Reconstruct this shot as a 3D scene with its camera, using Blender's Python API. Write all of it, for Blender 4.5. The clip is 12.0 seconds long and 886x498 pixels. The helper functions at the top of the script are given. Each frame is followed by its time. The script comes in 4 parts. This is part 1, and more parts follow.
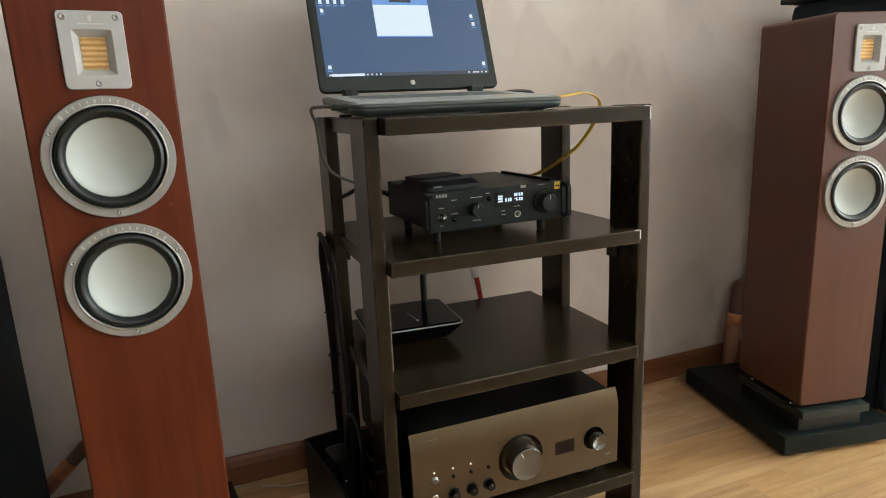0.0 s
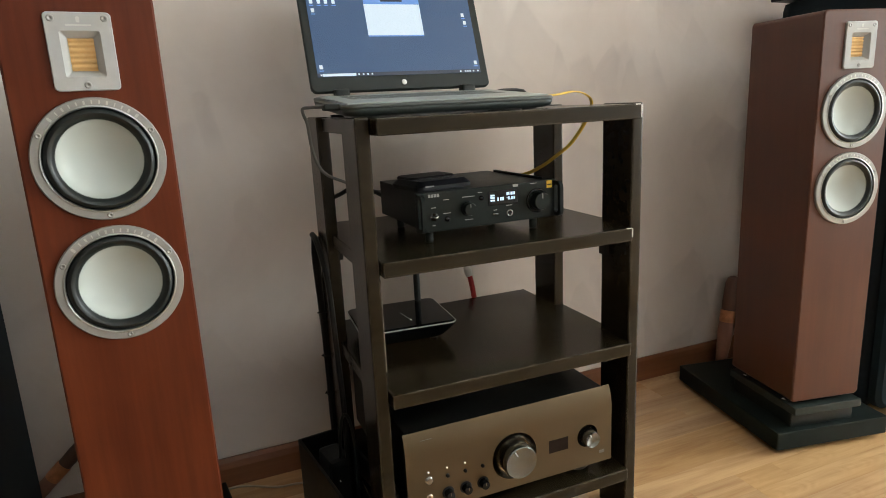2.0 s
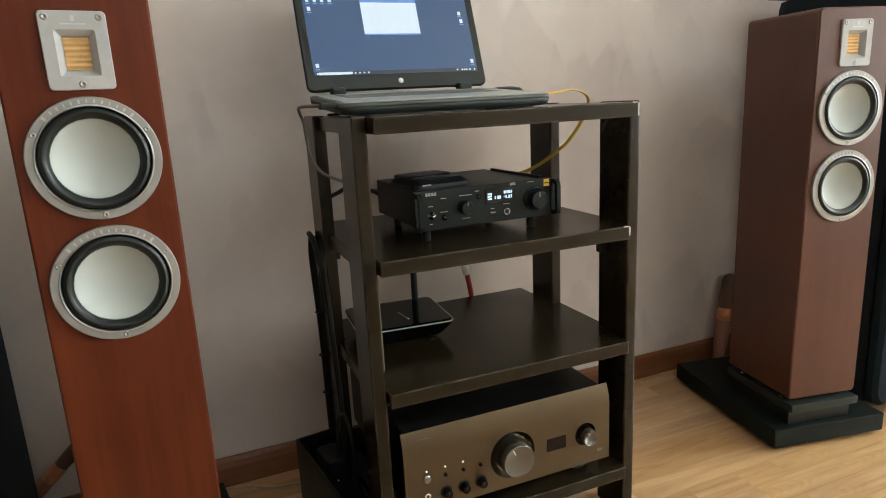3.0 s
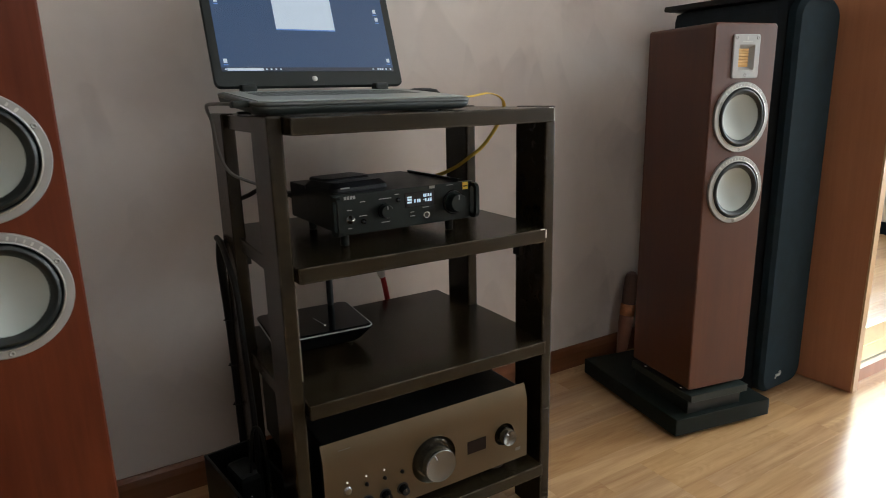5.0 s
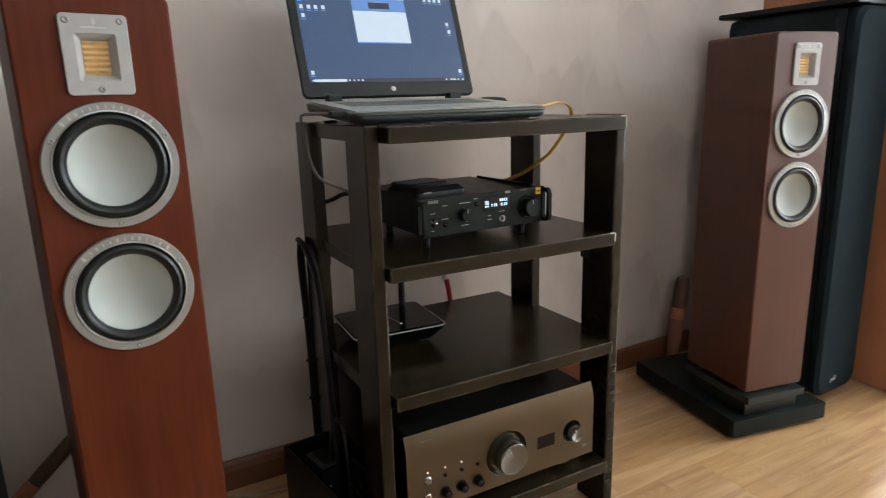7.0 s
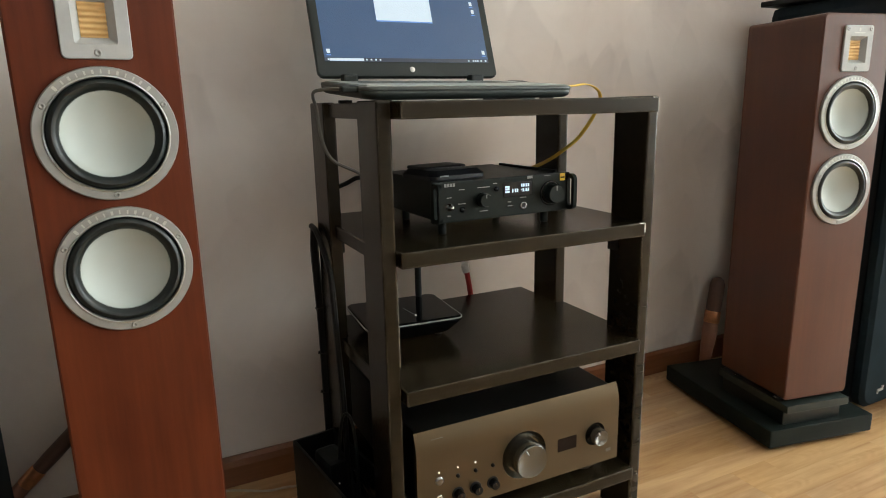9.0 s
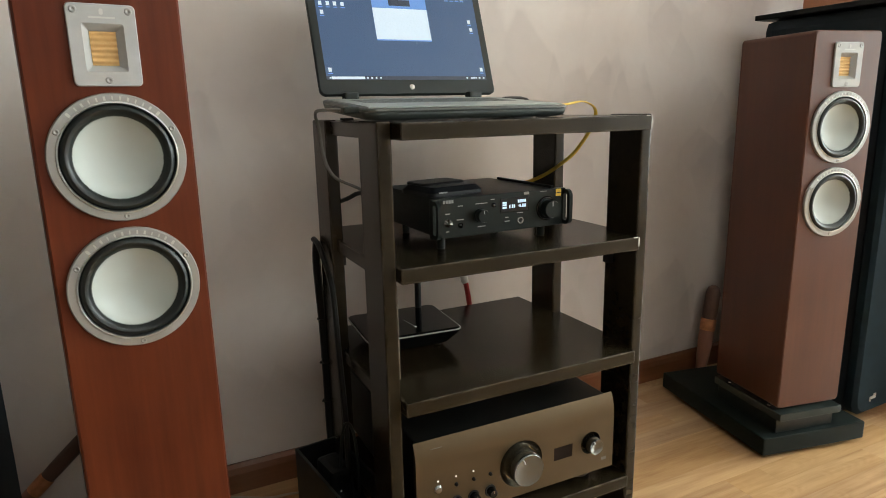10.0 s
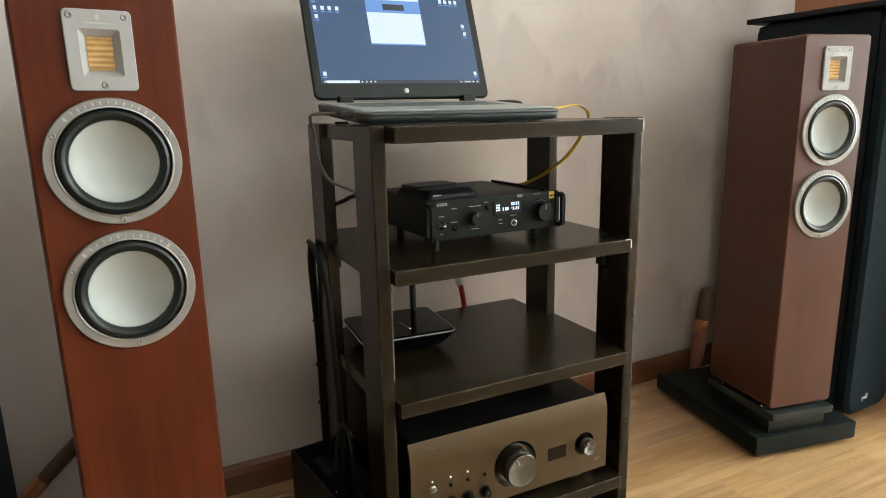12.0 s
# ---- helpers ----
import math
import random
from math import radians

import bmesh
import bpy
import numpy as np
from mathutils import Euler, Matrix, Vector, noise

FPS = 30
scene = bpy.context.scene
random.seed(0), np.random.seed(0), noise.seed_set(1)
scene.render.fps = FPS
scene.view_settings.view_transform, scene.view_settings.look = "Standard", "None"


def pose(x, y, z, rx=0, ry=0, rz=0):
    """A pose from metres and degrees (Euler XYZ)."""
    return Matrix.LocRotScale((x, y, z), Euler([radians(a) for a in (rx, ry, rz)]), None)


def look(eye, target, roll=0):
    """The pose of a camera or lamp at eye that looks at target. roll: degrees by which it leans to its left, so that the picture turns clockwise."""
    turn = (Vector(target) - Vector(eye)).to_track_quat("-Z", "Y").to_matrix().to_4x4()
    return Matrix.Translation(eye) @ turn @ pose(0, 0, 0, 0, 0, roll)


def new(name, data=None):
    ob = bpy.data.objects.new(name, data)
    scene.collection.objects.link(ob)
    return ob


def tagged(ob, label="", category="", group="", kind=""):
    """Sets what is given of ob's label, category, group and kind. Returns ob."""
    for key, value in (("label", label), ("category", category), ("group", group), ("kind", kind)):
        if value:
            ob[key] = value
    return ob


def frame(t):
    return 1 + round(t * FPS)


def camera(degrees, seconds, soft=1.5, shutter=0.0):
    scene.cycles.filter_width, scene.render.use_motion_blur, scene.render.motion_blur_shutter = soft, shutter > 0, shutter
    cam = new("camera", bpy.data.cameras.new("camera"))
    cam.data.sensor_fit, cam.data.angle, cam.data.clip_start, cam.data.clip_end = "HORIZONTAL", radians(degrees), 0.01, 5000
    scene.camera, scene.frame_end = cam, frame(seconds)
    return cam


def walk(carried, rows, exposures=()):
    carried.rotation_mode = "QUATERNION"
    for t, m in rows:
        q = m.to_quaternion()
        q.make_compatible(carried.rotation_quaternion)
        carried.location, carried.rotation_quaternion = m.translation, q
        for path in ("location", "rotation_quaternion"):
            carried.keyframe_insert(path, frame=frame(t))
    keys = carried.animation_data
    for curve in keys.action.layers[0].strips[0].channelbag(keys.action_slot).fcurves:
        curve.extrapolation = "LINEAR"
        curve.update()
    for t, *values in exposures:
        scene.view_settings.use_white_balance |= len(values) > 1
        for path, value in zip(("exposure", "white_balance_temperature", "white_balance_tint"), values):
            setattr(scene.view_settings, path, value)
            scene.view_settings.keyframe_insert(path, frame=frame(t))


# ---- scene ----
cam = camera(70.11, 12.0, soft=0.92, shutter=0.8)
PATH = [
    (0, (-0.2747, -0.9347, 0.8637), (0.4337, 0.8815, 0.4173), -2.50),
    (0.5, (-0.2735, -0.9358, 0.8639), (0.4388, 0.8785, 0.4155), -2.57),
    (1, (-0.2723, -0.9360, 0.8634), (0.4441, 0.8757, 0.4113), -2.64),
    (1.5, (-0.2706, -0.9366, 0.8653), (0.4471, 0.8744, 0.4125), -2.73),
    (2, (-0.2707, -0.9358, 0.8658), (0.4521, 0.8732, 0.4132), -2.80),
    (2.5, (-0.2723, -0.9349, 0.8653), (0.4556, 0.8710, 0.4082), -2.80),
    (2.7, (-0.2723, -0.9344, 0.8645), (0.4568, 0.8711, 0.4078), -2.88),
    (4.3, (-0.2573, -0.9188, 0.8751), (0.6211, 0.8148, 0.4028), -1.96),
    (4.5, (-0.2594, -0.9137, 0.8752), (0.6806, 0.7871, 0.4024), -1.72),
    (5, (-0.2854, -0.9038, 0.8740), (0.7126, 0.7627, 0.3979), -1.38),
    (5.5, (-0.3205, -0.8986, 0.8784), (0.6869, 0.7633, 0.4058), -1.42),
    (6, (-0.3512, -0.8949, 0.8819), (0.6533, 0.7697, 0.4128), -1.44),
    (6.5, (-0.3830, -0.9007, 0.8848), (0.6050, 0.7749, 0.4201), -1.41),
    (7, (-0.3948, -0.9031, 0.8851), (0.5365, 0.8058, 0.4244), -1.60),
    (7.2, (-0.3911, -0.9015, 0.8779), (0.5153, 0.8211, 0.4187), -1.55),
    (8.8, (-0.3462, -0.8569, 0.8421), (0.5012, 0.9008, 0.4032), -1.27),
    (9, (-0.3483, -0.8673, 0.8389), (0.4991, 0.8895, 0.3967), -1.20),
    (9.5, (-0.3508, -0.8811, 0.8570), (0.4943, 0.8762, 0.4122), -1.13),
    (10, (-0.3556, -0.8905, 0.8673), (0.4909, 0.8682, 0.4307), -1.21),
    (10.5, (-0.3570, -0.8970, 0.8727), (0.4919, 0.8609, 0.4382), -1.15),
    (11, (-0.3545, -0.9005, 0.8715), (0.4978, 0.8564, 0.4390), -1.17),
    (11.5, (-0.3550, -0.9006, 0.8720), (0.4995, 0.8559, 0.4422), -1.16),
    (12, (-0.3557, -0.9011, 0.8697), (0.5012, 0.8540, 0.4394), -1.25),
]
EXPOSURES = [(0, -0.34, 6500, 10), (2.7, -0.31, 6500, 10), (4.3, -0.48, 6450, 10), (4.7, -0.81, 6350, 11), (5.1, -0.95, 6250, 14), (5.7, -0.95, 6150, 15),
             (6.5, -0.73, 6150, 15), (7.2, -0.47, 6250, 13), (8.8, -0.37, 6500, 9), (12, -0.23, 6500, 9)]
walk(cam, [(t, look(eye, target, roll)) for t, eye, target, roll in PATH], EXPOSURES)

# ---- light ----
world = bpy.data.worlds.new("daylight")
scene.world = world
world.use_nodes = True
wn = world.node_tree.nodes
sky = wn.new("ShaderNodeTexSky")
sky.sky_type, sky.sun_disc = "NISHITA", False
sky.sun_elevation, sky.sun_rotation = radians(35), radians(200)
world.node_tree.links.new(sky.outputs[0], wn["Background"].inputs[0])
wn["Background"].inputs[1].default_value = 0.12


def window_light(name, place, aim, width, height, watts, colour):
    """An area lamp that stands for the sky's light at a window."""
    lamp = bpy.data.lights.new(name, "AREA")
    lamp.shape, lamp.size, lamp.size_y, lamp.energy, lamp.color = "RECTANGLE", width, height, watts, colour
    ob = new(name, lamp)
    ob.matrix_world = look(place, aim)
    return ob


# stands inside the room, tipped up to brighten ceiling and upper wall
window_light("window_light", (3.70, -1.070, 1.385), (0, -1.070, 2.585), 1.88, 1.82, 178, (0.91, 1.0, 0.98))
# weak frontal fill, set at the unseen south window
window_light("window_light", (1.05, -2.13, 2.10), (1.05, 0, 2.10), 2.4, 0.62, 3, (0.96, 1.0, 0.92))

# ---- materials ----


class Nodes:
    """A short hand for a material's node tree."""

    def __init__(self, name):
        self.mat = bpy.data.materials.new(name)
        self.mat.use_nodes = True
        self.tree = self.mat.node_tree
        self.bsdf = self.tree.nodes["Principled BSDF"]

    def add(self, kind, **values):
        node = self.tree.nodes.new(kind)
        for key, value in values.items():
            node.inputs[key].default_value = value
        return node

    def link(self, a, b):
        self.tree.links.new(a, b)

    def coords(self, scale=(1, 1, 1), turn=(0, 0, 0), which="Object"):
        tex, mapping = self.add("ShaderNodeTexCoord"), self.add("ShaderNodeMapping")
        mapping.inputs["Scale"].default_value = scale
        mapping.inputs["Rotation"].default_value = turn
        self.link(tex.outputs[which], mapping.inputs["Vector"])
        return mapping.outputs["Vector"]

    def noise(self, vector, scale, detail=4.0, rough=0.55, distort=0.0):
        n = self.add("ShaderNodeTexNoise", Scale=scale, Detail=detail, Roughness=rough, Distortion=distort)
        self.link(vector, n.inputs["Vector"])
        return n.outputs["Fac"]

    def ramp(self, fac, low, high, a=0.3, b=0.7):
        r = self.add("ShaderNodeValToRGB")
        r.color_ramp.elements[0].position, r.color_ramp.elements[0].color = a, (*low, 1)
        r.color_ramp.elements[1].position, r.color_ramp.elements[1].color = b, (*high, 1)
        self.link(fac, r.inputs[0])
        return r.outputs[0]

    def math(self, kind, a, b=0.0, c=0.0, clamp=False):
        m = self.add("ShaderNodeMath")
        m.operation, m.use_clamp = kind, clamp
        for n, v in enumerate((a, b, c)):
            if isinstance(v, (int, float)):
                m.inputs[n].default_value = v
            else:
                self.link(v, m.inputs[n])
        return m.outputs[0]

    def mix(self, fac, a, b, kind="MIX"):
        m = self.add("ShaderNodeMix")
        m.data_type, m.blend_type = "RGBA", kind
        for n, v in ((0, fac), (6, a), (7, b)):
            if isinstance(v, tuple):
                m.inputs[n].default_value = (*v, 1)
            elif isinstance(v, (int, float)):
                m.inputs[n].default_value = v
            else:
                self.link(v, m.inputs[n])
        return m.outputs[2]

    def bump(self, height, strength=0.2, distance=0.002):
        b = self.add("ShaderNodeBump", Strength=strength, Distance=distance)
        self.link(height, b.inputs["Height"])
        self.link(b.outputs[0], self.bsdf.inputs["Normal"])

    def done(self, colour=None, rough=0.5, metal=0.0, **more):
        for key, value in (("Base Color", colour), ("Roughness", rough), ("Metallic", metal), *more.items()):
            if value is None:
                continue
            if isinstance(value, tuple):
                self.bsdf.inputs[key].default_value = (*value, 1)
            elif isinstance(value, (int, float)):
                self.bsdf.inputs[key].default_value = value
            else:
                self.link(value, self.bsdf.inputs[key])
        return self.mat


def plain(name, colour, rough=0.5, metal=0.0, vary=0.15, size=40.0, bump=0.1, **more):
    """Paint, plastic or metal with fine grain and blotches of wear at a second scale."""
    n = Nodes(name)
    v = n.coords()
    fine, broad = n.noise(v, size * 12, 3), n.noise(v, size, 4)
    dark = tuple(c * (1 - vary) for c in colour)
    light = tuple(min(1, c * (1 + vary)) for c in colour)
    col = n.ramp(broad, dark, light)
    r = n.math("MULTIPLY_ADD", broad, 0.25 * rough, rough * 0.87)
    if bump:
        n.bump(fine, bump, 0.0006)
    return n.done(col, r, metal, **more)


def wood(name, dark, light, axis="z", rough=0.35, scale=1.0, gloss=0.5, random_shift=False, bump=0.08):
    """Veneer with long grain along one axis of the object."""
    n = Nodes(name)
    stretch = {"x": (0.06, 1, 1), "y": (1, 0.06, 1), "z": (1, 1, 0.06)}[axis]
    v = n.coords(tuple(s * scale for s in stretch))
    if random_shift:
        info, add = n.add("ShaderNodeObjectInfo"), n.add("ShaderNodeVectorMath")
        add.operation = "MULTIPLY_ADD"
        n.link(info.outputs["Random"], add.inputs[0])
        add.inputs[1].default_value = (37.0, 11.0, 23.0)
        n.link(v, add.inputs[2])
        v = add.outputs[0]
    broad, fine = n.noise(v, 9, 5, 0.6, 1.2), n.noise(v, 110, 4, 0.6, 0.3)
    blotch = n.noise(n.coords(), 5, 3, 0.5)
    figure = n.math("ADD", n.math("MULTIPLY_ADD", fine, 0.26, n.math("MULTIPLY", broad, 0.52)), n.math("MULTIPLY", blotch, 0.30))
    col = n.ramp(figure, dark, light, 0.36, 0.72)
    if random_shift:
        hue = n.add("ShaderNodeHueSaturation")
        n.link(n.math("MULTIPLY_ADD", info.outputs["Random"], 0.22, 0.88), hue.inputs["Value"])
        n.link(col, hue.inputs["Color"])
        col = hue.outputs[0]
    n.bump(figure, bump, 0.0008)
    return n.done(col, n.math("MULTIPLY_ADD", fine, 0.12, rough - 0.06), 0.0, **{"Specular IOR Level": gloss})


def wall_paint():
    """Mauve-beige decorative plaster with soft peaked brush patches."""
    n = Nodes("mauve_plaster")
    v = n.coords()
    warp = n.add("ShaderNodeTexNoise", Scale=5.0, Detail=3.0)
    n.link(v, warp.inputs["Vector"])
    moved = n.add("ShaderNodeVectorMath")
    moved.operation = "MULTIPLY_ADD"
    n.link(warp.outputs["Color"], moved.inputs[0])
    moved.inputs[1].default_value = (0.05, 0.05, 0.04)
    n.link(v, moved.inputs[2])
    total = None
    for wide, high, shift, amount in ((5.2, 3.4, 0.0, 0.55), (8.0, 4.6, 3.7, 0.50), (12.5, 7.5, 8.1, 0.32)):
        place = n.add("ShaderNodeMapping")
        place.inputs["Scale"].default_value = (wide, 0.0, high)
        place.inputs["Location"].default_value = (shift, 0.0, shift * 1.7)
        n.link(moved.outputs[0], place.inputs["Vector"])
        cell = n.add("ShaderNodeTexVoronoi", Scale=1.0, Randomness=0.9)
        cell.feature = "SMOOTH_F1"
        cell.inputs["Smoothness"].default_value = 0.16
        n.link(place.outputs[0], cell.inputs["Vector"])
        here, centre, tone = (n.add(kind) for kind in ("ShaderNodeSeparateXYZ", "ShaderNodeSeparateXYZ", "ShaderNodeSeparateColor"))
        n.link(place.outputs[0], here.inputs[0])
        n.link(cell.outputs["Position"], centre.inputs[0])
        n.link(cell.outputs["Color"], tone.inputs[0])
        # each stroke is dark along its upper edge and fades downwards
        up = n.math("MULTIPLY_ADD", n.math("SUBTRACT", here.outputs[2], centre.outputs[2]), 1.1, 0.42, clamp=True)
        keep = n.math("MULTIPLY", n.math("SUBTRACT", tone.outputs[0], 0.45), 2.2, clamp=True)
        layer = n.math("MULTIPLY", n.math("MULTIPLY", up, keep), amount)
        total = layer if total is None else n.math("ADD", total, layer, clamp=True)
    broad, fine = n.noise(v, 2.2, 5, 0.6, 0.4), n.noise(v, 260, 4)
    base = n.ramp(broad, (0.60, 0.528, 0.475), (0.70, 0.637, 0.583))
    soft = n.math("MULTIPLY", total, n.math("MULTIPLY", n.math("SUBTRACT", n.noise(v, 2.6, 4), 0.36), 3.0, clamp=True))
    col = n.mix(soft, base, (0.43, 0.375, 0.35))
    n.bump(n.math("MULTIPLY_ADD", fine, 0.5, broad), 0.12, 0.002)
    return n.done(col, 0.62)


def laminate():
    """Oak laminate: three strips to a board, with long grain, rows of cathedral arrows and strips of differing tone."""
    n = Nodes("oak_laminate")
    info = n.add("ShaderNodeObjectInfo")
    v = n.coords()
    xyz = n.add("ShaderNodeSeparateXYZ")
    n.link(v, xyz.inputs[0])
    lane = n.math("MULTIPLY", xyz.outputs[1], 1 / 0.064)
    strip = n.math("FLOOR", lane)
    across = n.math("ABSOLUTE", n.math("SUBTRACT", n.math("FRACT", lane), 0.5))
    seed = n.add("ShaderNodeTexWhiteNoise")
    seed.noise_dimensions = "2D"
    key = n.add("ShaderNodeCombineXYZ")
    n.link(strip, key.inputs[0])
    n.link(n.math("MULTIPLY", info.outputs["Random"], 91.0), key.inputs[1])
    n.link(key.outputs[0], seed.inputs["Vector"])
    along = n.math("MULTIPLY_ADD", seed.outputs["Value"], 5.0, xyz.outputs[0])
    run = n.math("MULTIPLY", along, 1 / 0.46)
    block = n.math("FLOOR", run)
    tone = n.add("ShaderNodeTexWhiteNoise")
    tone.noise_dimensions = "2D"
    key2 = n.add("ShaderNodeCombineXYZ")
    n.link(block, key2.inputs[0])
    n.link(n.math("MULTIPLY_ADD", info.outputs["Random"], 53.0, strip), key2.inputs[1])
    n.link(key2.outputs[0], tone.inputs["Vector"])
    pick = n.add("ShaderNodeSeparateColor")
    n.link(tone.outputs["Color"], pick.inputs[0])
    place = n.add("ShaderNodeCombineXYZ")
    n.link(n.math("MULTIPLY", along, 0.07), place.inputs[0])
    n.link(n.math("MULTIPLY_ADD", tone.outputs["Value"], 3.0, xyz.outputs[1]), place.inputs[1])
    n.link(n.math("MULTIPLY", tone.outputs["Value"], 40.0), place.inputs[2])
    broad, fine = n.noise(place.outputs[0], 13, 4, 0.55, 2.4), n.noise(place.outputs[0], 190, 4, 0.6, 0.2)
    wander = n.noise(v, 26, 3, 0.5)
    arrows = n.math("SINE", n.math("MULTIPLY_ADD", along, 210.0, n.math("MULTIPLY_ADD", n.math("POWER", across, 1.5), 34.0, n.math("MULTIPLY", wander, 9.0))))
    middle = n.math("MULTIPLY", n.math("SUBTRACT", 0.34, across), 4.5, clamp=True)
    some = n.math("MULTIPLY", n.math("SUBTRACT", pick.outputs[1], 0.52), 4.0, clamp=True)
    patchy = n.math("MULTIPLY", n.math("SUBTRACT", n.noise(v, 9, 2), 0.42), 5.0, clamp=True)
    arrow = n.math("MULTIPLY", n.math("MULTIPLY", n.math("MULTIPLY", arrows, middle), some), patchy)
    figure = n.math("ADD", n.math("MULTIPLY_ADD", fine, 0.22, n.math("MULTIPLY", broad, 0.80)), n.math("MULTIPLY", arrow, 0.075))
    stain = n.noise(n.coords((0.35, 1, 1)), 7, 4, 0.6, 0.8)
    col = n.ramp(n.math("MULTIPLY_ADD", stain, 0.30, n.math("MULTIPLY", figure, 0.78)), (0.345, 0.180, 0.076), (0.665, 0.440, 0.228), 0.34, 0.74)
    hue = n.add("ShaderNodeHueSaturation")
    n.link(n.math("MULTIPLY_ADD", tone.outputs["Value"], 0.06, 0.97), hue.inputs["Value"])
    n.link(n.math("MULTIPLY_ADD", pick.outputs[2], 0.12, 0.95), hue.inputs["Saturation"])
    n.link(col, hue.inputs["Color"])
    joint = n.math("MULTIPLY", n.math("SUBTRACT", across, 0.480), 40.0, clamp=True)
    end = n.math("MULTIPLY", n.math("SUBTRACT", n.math("ABSOLUTE", n.math("SUBTRACT", n.math("FRACT", run), 0.5)), 0.4975), 400.0, clamp=True)
    both = n.mix(n.math("MULTIPLY", n.math("MAXIMUM", joint, end), 0.09), hue.outputs[0], (0.20, 0.095, 0.04))
    n.bump(figure, 0.06, 0.0006)
    return n.done(both, n.math("MULTIPLY_ADD", broad, 0.10, 0.18), 0.0, **{"Specular IOR Level": 1.0, "Coat Weight": 0.55, "Coat Roughness": 0.30})


def glowing(name, colour, strength):
    n = Nodes(name)
    return n.done((0.01, 0.01, 0.012), 0.25, 0.0, **{"Emission Color": colour, "Emission Strength": strength})


def wenge():
    """Dark brown lacquered steel-hard finish, its edges lightened for rubbing and for highlights painted in."""
    n = Nodes("dark_brown_lacquer")
    v = n.coords()
    broad, fine = n.noise(v, 5, 4, 0.5), n.noise(v, 320, 4)
    streak = n.noise(n.coords((0.1, 1, 1)), 60, 4)
    col = n.ramp(n.math("MULTIPLY_ADD", streak, 0.5, n.math("MULTIPLY", broad, 0.5)), (0.0122, 0.0083, 0.0038), (0.0225, 0.0160, 0.0078))
    geo, soft = n.add("ShaderNodeNewGeometry"), n.add("ShaderNodeBevel", Radius=0.005)
    dot = n.add("ShaderNodeVectorMath")
    dot.operation = "DOT_PRODUCT"
    n.link(geo.outputs["True Normal"], dot.inputs[0])
    n.link(soft.outputs[0], dot.inputs[1])
    # pale edge colour: patchy rubbing plus the thin highlight that edges catch
    near_edge = n.math("MULTIPLY", n.math("SUBTRACT", 0.97, dot.outputs["Value"]), 12.0, clamp=True)
    worn_glint = n.math("MULTIPLY", near_edge, n.math("MULTIPLY", n.math("SUBTRACT", n.noise(v, 18, 6, 0.65), 0.40), 4.0, clamp=True))
    col = n.mix(n.math("MULTIPLY", worn_glint, 0.6), col, (0.27, 0.24, 0.20))
    n.bump(fine, 0.04, 0.0004)
    return n.done(col, n.math("MULTIPLY_ADD", broad, 0.08, 0.20), 0.0, **{"Specular IOR Level": 0.22})


M_WALL, M_FLOOR, M_RACK = wall_paint(), laminate(), wenge()
M_CEIL = plain("white_ceiling_paint", (0.78, 0.77, 0.74), 0.8, 0, 0.04, 4)
M_SKIRT = wood("brown_skirting", (0.135, 0.047, 0.018), (0.24, 0.095, 0.038), "x", 0.4)
M_CHERRY = wood("cherry_veneer", (0.060, 0.0096, 0.0031), (0.130, 0.0278, 0.0086), "z", 0.38, 1.0, 0.22)
M_MAHOG = wood("mahogany_veneer", (0.053, 0.0130, 0.0048), (0.089, 0.0248, 0.0095), "z", 0.40, 1.0, 0.44)
M_SILVER = plain("brushed_silver", (0.36, 0.355, 0.335), 0.42, 0.7, 0.06, 60, 0.05)
M_RING = plain("grey_ring_paint", (0.31, 0.312, 0.296), 0.40, 0.45, 0.05, 60, 0.03, **{"Specular IOR Level": 0.35})
M_PLATE = plain("silver_paint", (0.385, 0.390, 0.378), 0.50, 0.0, 0.05, 60, 0.03, **{"Specular IOR Level": 0.25})
M_CHROME = plain("polished_metal", (0.72, 0.71, 0.69), 0.16, 1.0, 0.04, 60, 0.0)
M_CONE = plain("pale_grey_cone", (0.405, 0.440, 0.412), 0.45, 0.0, 0.03, 12, 0.02, **{"Specular IOR Level": 0.3})
M_RUBBER = plain("black_rubber", (0.0070, 0.0098, 0.0090), 0.36, 0, 0.1, 20, 0.0, **{"Specular IOR Level": 0.35})
M_SURROUND = plain("dull_black_rubber", (0.0055, 0.0085, 0.0078), 0.40, 0, 0.1, 20, 0.0, **{"Specular IOR Level": 0.4})
M_GOLD = plain("gold_foil", (0.62, 0.400, 0.165), 0.46, 0.30, 0.10, 80, 0.1)
M_GREYPRINT = plain("pale_print", (0.21, 0.215, 0.21), 0.6, 0, 0.05, 50, 0.0)
M_EMBOSS = plain("pale_raised_metal", (0.50, 0.50, 0.47), 0.45, 0.2, 0.04, 50, 0.0)
M_BLACK = plain("satin_black", (0.007, 0.008, 0.008), 0.46, 0, 0.25, 30, 0.15, **{"Specular IOR Level": 0.3})
M_SLAB = plain("black_slab", (0.0078, 0.0115, 0.0100), 0.46, 0, 0.3, 18, 0.12, **{"Specular IOR Level": 0.12})
M_PLINTH = plain("dark_grey_lacquer", (0.021, 0.027, 0.024), 0.36, 0, 0.2, 18, 0.05, **{"Specular IOR Level": 0.25})
M_CLOTH = plain("dark_blue_black_cloth", (0.0100, 0.0180, 0.0230), 0.9, 0, 0.2, 25, 0.6, **{"Specular IOR Level": 0.12})
M_DARKVINYL = plain("black_vinyl", (0.009, 0.015, 0.020), 0.7, 0, 0.25, 30, 0.3, **{"Specular IOR Level": 0.25})
